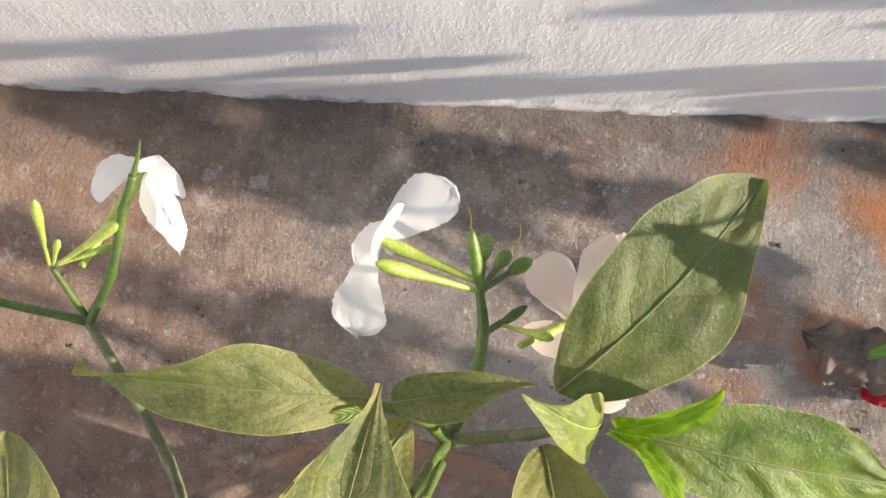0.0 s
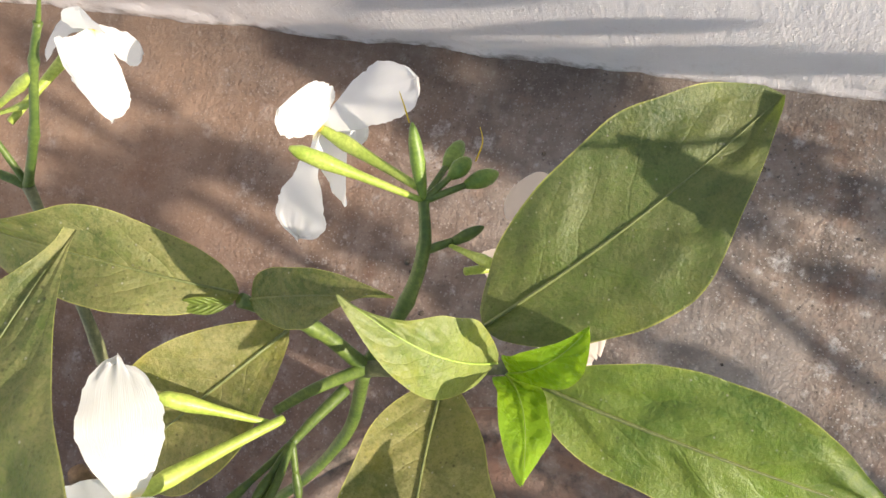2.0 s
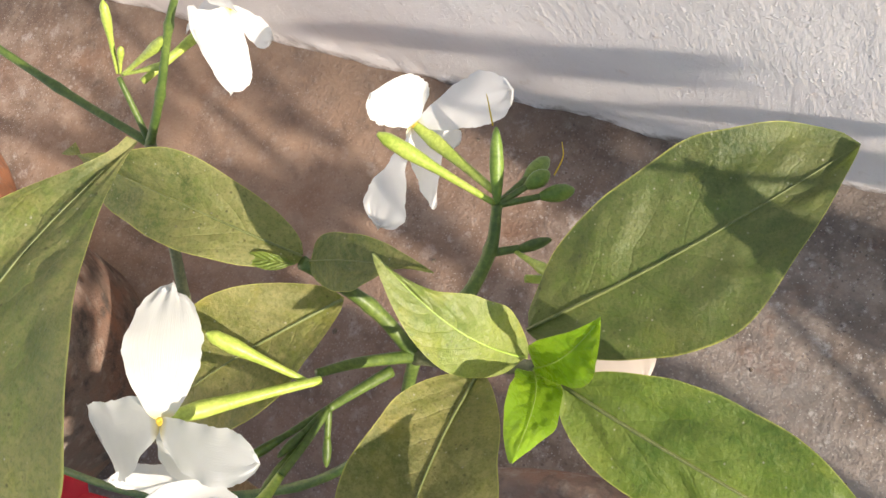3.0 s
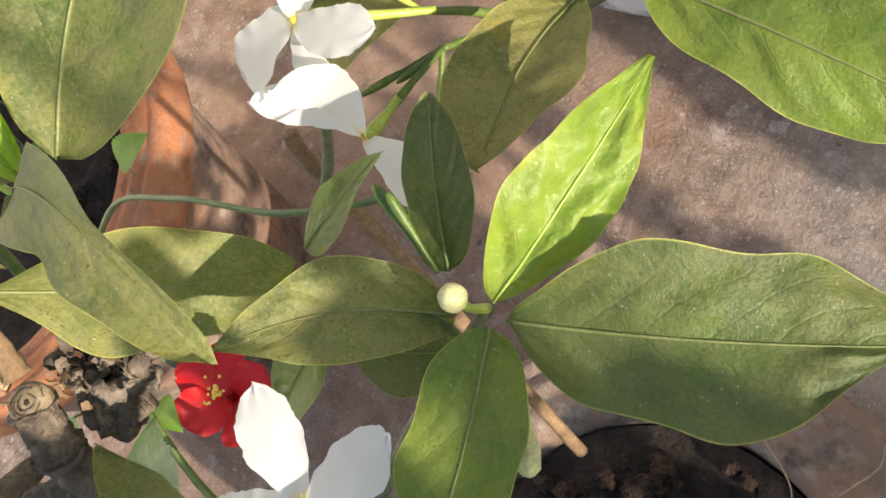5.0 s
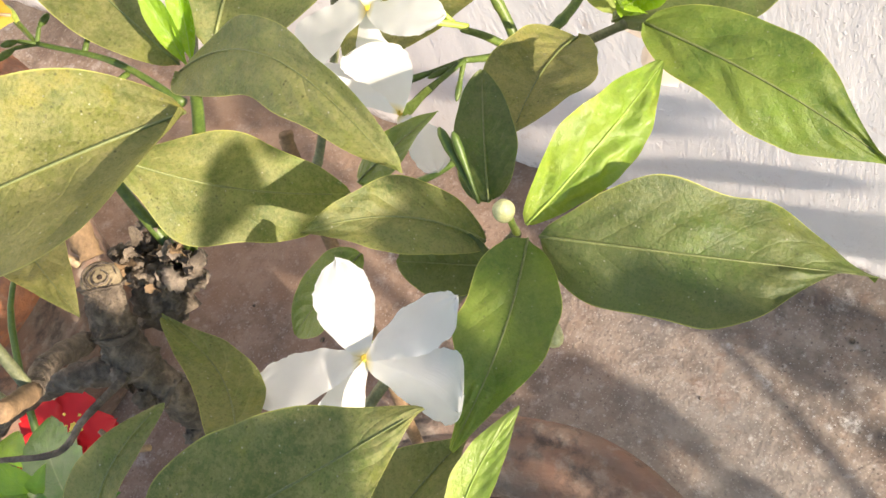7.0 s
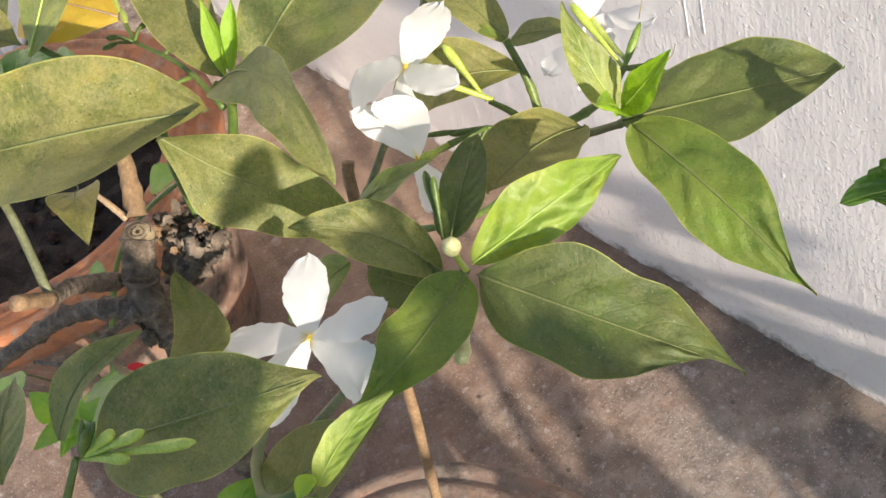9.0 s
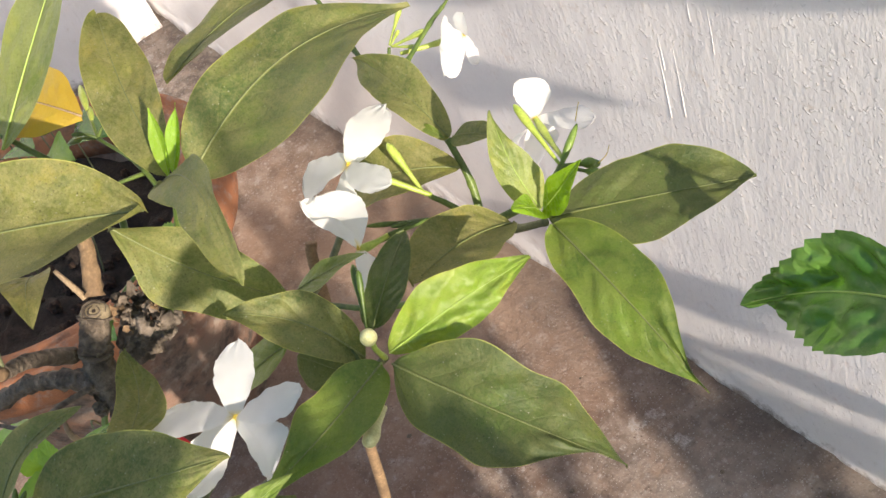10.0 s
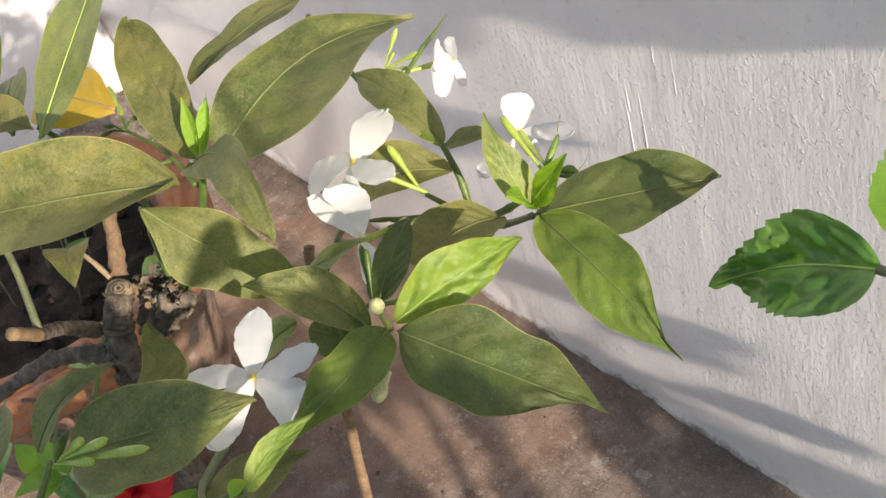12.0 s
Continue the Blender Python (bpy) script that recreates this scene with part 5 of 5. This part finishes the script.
stump_low = thing("bark_stump", (0.135, -0.085, 0.186), "flaking grey bark stump with short sawn side shoots", "stump")
part("trunk", tube([(0.135, -0.085, 0.180), (0.165, -0.090, 0.34), (0.195, -0.075, 0.48), (0.208, -0.052, 0.555), (0.216, -0.034, 0.580), (0.219, -0.026, 0.590)], [0.020, 0.018, 0.016, 0.0155, 0.013, 0.008], sides=26, rough=0.10, seed=9), BARK_GREY, stump_low, at=(0.135, -0.085, 0.180))
for k in range(34):
    a = rng.uniform(0, 6.28)
    q0 = math.sqrt(rng.random())
    p = Vector((0.2145 + 0.0150 * q0 * math.cos(a), -0.038 + 0.0150 * q0 * math.sin(a), 0.594 - 0.012 * q0 * q0 + rng.uniform(-0.006, 0.003)))
    out = Vector((rng.uniform(-1, 1), rng.uniform(-1, 1), rng.uniform(-0.1, 0.5))).normalized() * rng.uniform(0.004, 0.010)
    part("bark_flake", blade(p, p + out, (rng.uniform(-1, 1), rng.uniform(-1, 1), rng.uniform(-0.3, 0.3)), rng.uniform(0.004, 0.011), bend=0.12, fold=0.25, shape=PETALS, quilt=0.03, nu=6, nv=6, seed=k, ruffle=0.09), BARK_GREY, stump_low, at=p)
for k, (p, q, r) in enumerate((((0.2180, -0.0300, 0.588), (0.2205, -0.0190, 0.598), 0.0026), ((0.2230, -0.0300, 0.588), (0.2270, -0.0205, 0.595), 0.0020), ((0.2140, -0.0300, 0.586), (0.2130, -0.0235, 0.594), 0.0024))):
    part("bark_horn", tube([p, Vector(p).lerp(Vector(q), 0.5) + Vector((0.0012, 0, 0)), q], [r, r * 0.85, r * 0.4], sides=9, rough=0.22, seed=k), BARK_GREY, stump_low, at=p)
SHOOTS = (((0.2245, -0.0263, 0.5862), (0.2345, -0.0206, 0.5938), 0.0020, STICK), ((0.2252, -0.0315, 0.5802), (0.2364, -0.0297, 0.5875), 0.0027, BARK_GREY))
for p, q, r, mat in SHOOTS:
    p, q = Vector(p), Vector(q)
    part("side_shoot", tube([p, p.lerp(q, 0.6), q], [r * 1.1, r, r], sides=12, rough=0.12, seed=int(r * 9000)), mat, stump_low, at=p)
    part("shoot_end", tube([q, q + (q - p).normalized() * 0.0010], [r * 0.98, r * 0.7], sides=12, steps=2, rough=0.25), CUT, stump_low, "pale sawn end", at=q)

stump_low.location = Vector(stump_low.location) + Vector((0.010, 0.006, 0.0))

# ---------------------------------------------------------------- hibiscus in the far pot
def hibiscus_leaf(base, tip, side, width, mat, parent, seed, nu=10, nv=36, **kw):
    return part("leaf", blade(base, tip, side, width, shape=HEART, teeth=10, veins=5, quilt=0.014, seed=seed, nu=nu, nv=nv, **kw), mat, parent, at=base)


hib = thing("hibiscus_bush", (-0.45, -0.04, 0.245), "small hibiscus with one red flower and lime leaves", "shrub")
part("stem", tube([(-0.45, -0.04, 0.24), (-0.36, -0.05, 0.25), (-0.262, -0.056, 0.208)], [0.005, 0.004, 0.003], nodes=0.1), STEM_OLD, hib, at=(-0.45, -0.04, 0.24))
fl = loose_flower((-0.227, -0.048, 0.258), [((-0.190, -0.064, 0.262), 1, 0.1), ((-0.237, -0.082, 0.285), 1, 0.1), ((-0.262, -0.052, 0.290), 1, 0.1), ((-0.248, -0.022, 0.285), 1, 0.1), ((-0.202, -0.017, 0.27), 1, 0.1)], (0.45, -0.1, 0.9), 0.040, None, PETAL_RED, 9, "red hibiscus flower with yellow anthers", hib, 0.035, 0.10)
part("column", tube([(-0.227, -0.048, 0.258), (-0.217, -0.048, 0.275), (-0.209, -0.048, 0.288)], [0.0018, 0.0015, 0.0012]), PETAL_RED, fl, at=(-0.227, -0.048, 0.258))
fl.location = Vector(fl.location) + Vector((-0.030, -0.008, -0.045))
for k in range(26):
    p = Vector((-0.207, -0.048, 0.290)) + Vector((rng.gauss(0, 0.005), rng.gauss(0, 0.005), rng.gauss(0.002, 0.003)))
    part("anther", lump(p, 0.0013, k, 0.1, 1), POLLEN, fl, at=p)
for k, (ang, d, z) in enumerate(((0.2, 0.10, 0.30), (0.9, 0.14, 0.32), (-0.5, 0.16, 0.31), (-0.9, 0.12, 0.36), (1.9, 0.08, 0.30), (3.0, 0.10, 0.34), (-1.6, 0.16, 0.35), (-0.2, 0.19, 0.28), (2.4, 0.15, 0.36), (-2.4, 0.12, 0.33))):
    b = Vector((-0.45 + d * math.cos(ang), -0.04 + d * math.sin(ang), z))
    t = b + Vector((math.cos(ang) * 0.036, math.sin(ang) * 0.036, rng.uniform(-0.008, 0.012)))
    hibiscus_leaf(b, t, (-math.sin(ang), math.cos(ang), rng.uniform(-0.3, 0.3)), rng.uniform(0.026, 0.036), LEAF_LIME if k % 2 else LEAF_HIB, hib, k, 8, 40, bend=0.12, fold=0.2)
    part("twig", tube([(b.x * 0.8 - 0.09, b.y * 0.8 - 0.008, 0.25), (b.x * 0.93 - 0.03, b.y * 0.93, 0.29), b], [0.0012, 0.0010, 0.0007], sides=6, steps=4), STEM_OLD, hib, at=b)

for k, (b, t, w, m) in enumerate((((-0.591, 0.041, 0.35), (-0.531, 0.043, 0.364), 0.05, LEAF_HIB), ((-0.543, 0.054, 0.35), (-0.483, 0.066, 0.364), 0.045, LEAF_LIME), ((-0.542, 0.084, 0.35), (-0.482, 0.106, 0.364), 0.05, LEAF_HIB), ((-0.65, 0.037, 0.35), (-0.59, 0.039, 0.364), 0.055, LEAF_HIB), ((-0.708, 0.067, 0.35), (-0.648, 0.079, 0.364), 0.06, LEAF_LIME), ((-0.589, 0.074, 0.35), (-0.529, 0.096, 0.364), 0.04, LEAF_HIB))):
    hibiscus_leaf(b, t, (0.1, 1.0, 0.3), w, m, hib, 40 + k, 8, 40, bend=0.12, fold=0.2)
    part("twig", tube([(b[0] * 0.8 - 0.09, b[1] * 0.8 - 0.008, 0.25), (b[0] * 0.93 - 0.03, b[1] * 0.93, 0.30), b], [0.0012, 0.0010, 0.0007], sides=6, steps=4), STEM_OLD, hib, at=b)

seedling = thing("hibiscus_shoot", (0.02, -0.09, 0.165), "young hibiscus shoot with lime-green toothed leaves", "shrub")
part("stem", tube([(0.02, -0.10, 0.16), (0.0, -0.09, 0.35), (-0.03, -0.083, 0.49)], [0.0035, 0.0028, 0.0018], nodes=0.1), STEM_OLD, seedling, at=(0.02, -0.10, 0.16))
for k, (b, t, s, w, m) in enumerate((
        ((-0.0391, -0.0825, 0.4946), (-0.0587, -0.0779, 0.5122), (0.2, 0.9, 0.4), 0.0150, LEAF_LIME),
        ((-0.0392, -0.0846, 0.4941), (-0.0432, -0.1112, 0.4972), (0.85, 0.41, -0.34), 0.0150, LEAF_LIME),
        ((-0.0378, -0.0850, 0.4933), (-0.0302, -0.1039, 0.4923), (0.85, 0.41, -0.34), 0.0120, LEAF_LIME),
        ((-0.0482, -0.0901, 0.4975), (-0.0631, -0.0931, 0.5111), (-0.3, 0.89, 0.34), 0.0170, LEAF_LIME),
        ((-0.0374, -0.0830, 0.4936), (-0.0344, -0.0687, 0.5020), (0.85, 0.41, -0.34), 0.0090, LEAF_LIME),
        ((-0.0367, -0.0853, 0.4927), (-0.0128, -0.0871, 0.4872), (-0.3, 0.89, 0.34), 0.0130, LEAF_HIB),
        ((-0.028, -0.084, 0.470), (-0.010, -0.064, 0.476), (0.02, -0.02, 0), 0.022, LEAF_HIB),
        ((-0.030, -0.082, 0.47), (-0.10, -0.05, 0.44), (0.01, 0.03, 0), 0.036, LEAF_HIB))):
    hibiscus_leaf(b, t, s, w, m, seedling, 60 + k, 10, 28, bend=0.12, fold=0.2)

# ---------------------------------------------------------------- tall hibiscus on the sunny side
tall = thing("hibiscus_shrub", (1.25, -0.05, 0.0), "tall glossy green hibiscus shrub with toothed leaves and an added unseen shading crown", "shrub")
limbs = [((1.25, -0.05, 0.0), (1.22, -0.08, 0.45), (1.15, -0.12, 0.85), (1.05, -0.10, 1.15)),
         ((1.22, -0.08, 0.35), (1.32, 0.08, 0.70), (1.20, 0.14, 1.00)),
         ((1.24, -0.07, 0.25), (1.10, 0.15, 0.40), (0.92, 0.22, 0.52)),
         ((1.22, -0.08, 0.42), (0.95, 0.10, 0.58), (0.65, 0.185, 0.655), (0.43, 0.185, 0.668), (0.3206, 0.1698, 0.6590))]
for k, pts in enumerate(limbs):
    part("limb", tube(pts, [0.011, 0.008, 0.005, 0.0022] if k == 0 else [0.007, 0.005, 0.0035, 0.0018], rough=0.05, seed=k), BARK if k < 3 else STEM_OLD, tall, at=pts[0])
leaf((0.3206, 0.1698, 0.6590), (0.2493, 0.1613, 0.6124), (-0.455, 0.683, 0.572), 0.0405, LEAF_HIB, tall, bend=-0.011, skew=0.055, fold=0.35, curl=-0.24, seed=81, quilt=0.060, veins=5, wave=0.036, ripple=0.02, label="dark glossy toothed leaf", rib=0.00045, teeth=13, nu=24, nv=130, exact=True,
     edges=((0.295, 0.274, 0.249, 0.221, 0.154, 0.021, 0.050), (0.283, 0.270, 0.253, 0.206, 0.123, 0.113, 0.127)))
hibiscus_leaf((0.342, 0.1600, 0.691), (0.3115, 0.2090, 0.695), (0.65, 0.72, -0.25), 0.036, LEAF_LIME, tall, 82, 18, 90, bend=0.06, fold=0.12, hint=(0.64, -0.34, 0.68))
part("petiole", tube([(0.400, 0.183, 0.667), (0.368, 0.170, 0.680), (0.342, 0.1600, 0.691)], [0.0010, 0.0009, 0.0007], sides=6), STEM, tall, at=(0.400, 0.183, 0.667))
rng = random.Random(21)
# unseen crown added between the sun and the jasmine to cast dapples; its sprays and gaps lie across the sun's way:
# sideways p, upwards q
ACROSS = Vector((0.16955, 0.98552, 0.0))
ABOVE = Vector((-0.32532, 0.05597, 0.94395))
SPRAYS = [(-0.06, 0.03, 0.565, 0.600, 26), (-0.28, 0.04, 0.25, 0.42, 80), (-0.20, 0.104, 0.42, 0.582, 220), (0.31, 0.50, 0.496, 0.62, 46), (0.25, 0.345, -0.20, 0.20, 60), (0.345, 0.50, -0.20, 0.205, 75), (-0.10, 0.25, -0.10, 0.22, 130),
          (0.335, 0.356, 0.36, 0.402, 3), (-0.55, -0.20, 0.32, 0.85, 90), (-0.2, 0.5, 0.78, 0.95, 60), (0.03, 0.22, -0.01, 0.09, 46)]
GAPS = [(0.057, 0.587, 0.008), (0.018, 0.563, 0.010), (0.119, 0.540, 0.012), (-0.012, 0.594, 0.010), (0.043, 0.603, 0.012), (0.111, 0.566, 0.022), (0.134, 0.56, 0.02), (0.10, 0.59, 0.02),
        (0.172, 0.532, 0.014), (0.199, 0.539, 0.010), (0.37, 0.232, 0.016), (0.417, 0.154, 0.016), (0.447, 0.076, 0.018), (0.417, -0.066, 0.022), (0.374, -0.132, 0.025), (0.28, 0.091, 0.025), (0.311, 0.134, 0.025),
        (0.069, 0.042, 0.014), (0.144, 0.043, 0.014), (0.196, 0.046, 0.014), (0.175, 0.075, 0.014), (0.239, 0.534, 0.006),
        (0.250, -0.045, 0.042), (0.255, 0.06, 0.022)]
crown = bmesh.new()


def shade_leaf(p, q, far, size, k):
    c = ACROSS * p + ABOVE * q - SUN_WAY * (0.35 + far)
    a = rng.uniform(0, 6.28)
    d = (ACROSS * math.cos(a) + ABOVE * math.sin(a) + SUN_WAY * rng.uniform(-0.5, 0.5)).normalized()
    lf = blade(c - d * size * 0.5, c + d * size * 0.5, d.cross(SUN_WAY) + SUN_WAY * rng.uniform(-0.4, 0.4), size * 0.66, shape=HEART, bend=0.1, fold=0.15, quilt=0, nu=4, nv=8, seed=100 + k)
    me = bpy.data.meshes.new("shade_leaf")
    lf.to_mesh(me)
    lf.free()
    crown.from_mesh(me)
    bpy.data.meshes.remove(me)


for p0, p1, q0, q1, many in SPRAYS:
    for k in range(many):
        p, q, far = rng.uniform(p0, p1), rng.uniform(q0, q1), rng.uniform(0.55, 1.25)
        size = rng.uniform(0.036, 0.072)
        if not any(math.hypot(p - gp, q - gq) < gr + size * 0.36 for gp, gq, gr in GAPS):
            shade_leaf(p, q, far, size, k)
for k, (p, q) in enumerate(((-0.046, 0.590), (-0.032, 0.594), (-0.018, 0.591), (-0.004, 0.586))):
    shade_leaf(p, q, 0.35 + 0.05 * k, 0.034, 70 + k)
for k, (p, q) in enumerate(((0.048, 0.600), (0.068, 0.600), (0.062, 0.576), (0.078, 0.588), (0.034, 0.594), (0.046, 0.570))):
    shade_leaf(p, q, 0.42 + 0.04 * k, 0.027, 60 + k)
PATCHES = ((0.106, 0.065, 0.012), (0.165, 0.038, 0.012), (0.263, 0.018, 0.014), (0.190, 0.010, 0.008), (0.250, -0.045, 0.030))
for k in range(34):
    p, q, size = rng.uniform(0.08, 0.27), rng.uniform(-0.04, 0.05), rng.uniform(0.036, 0.056)
    if not any(math.hypot(p - gp, q - gq) < gr + size * 0.36 for gp, gq, gr in PATCHES):
        shade_leaf(p, q, 0.9, size, 80 + k)
part("crown", crown, LEAF_HIB, tall, at=(1.1, 0.0, 0.9))

# ---------------------------------------------------------------- litter on the ground
dry = thing("dry_leaf", (0.46, 0.19, 0.002), "crumpled dark brown dry leaf on the ground", "leaf")
part("blade", blade((0.52, 0.165, 0.012), (0.440, 0.210, 0.010), (0.03, 0.05, 0.004), 0.055, bend=0.16, fold=0.5, wave=0.10, shape=BROAD, quilt=0.06, veins=9, ruffle=0.09, ripple=0.25, curl=0.8, seed=5), LEAF_DRY, dry, at=(0.52, 0.165, 0.012))
fallen = thing("fallen_petal", (0.505, 0.155, 0.003), "wilted red hibiscus petal lying on the ground", "petal")
part("blade", blade((0.530, 0.150, 0.008), (0.490, 0.165, 0.010), (0.01, 0.03, 0.004), 0.022, bend=0.12, fold=0.2, shape=PETALS, quilt=0.03, ruffle=0.05, seed=6), PETAL_RED, fallen, at=(0.530, 0.150, 0.008))
rng = random.Random(31)
for k in range(26):
    x, y = rng.uniform(-0.35, 0.5), rng.uniform(0.12, 0.37)
    peb = part("pebble", lump((x, y, 0.001), rng.uniform(0.0012, 0.0030), k, 0.4, 1), BARK, at=(x, y, 0.001))
    tagged(peb, "small dark pebble lying on the concrete", "pebble", "pebbles on the ground")
for k, (p, q) in enumerate((((0.172, 0.054, 0.216), (0.1845, 0.089, 0.2165)), ((0.123, 0.066, 0.2125), (0.150, 0.022, 0.196)))):
    p, q = Vector(p), Vector(q)
    mid = p.lerp(q, 0.5) + Vector((0.008, 0.004, 0.004))
    st = part("straw", tube([p, mid, q], [0.0006, 0.0005, 0.0004], sides=6, rough=0.2, seed=k), CUT, at=p)
    tagged(st, "thin dry straw lying on the pot", "straw", "straws on the pot")
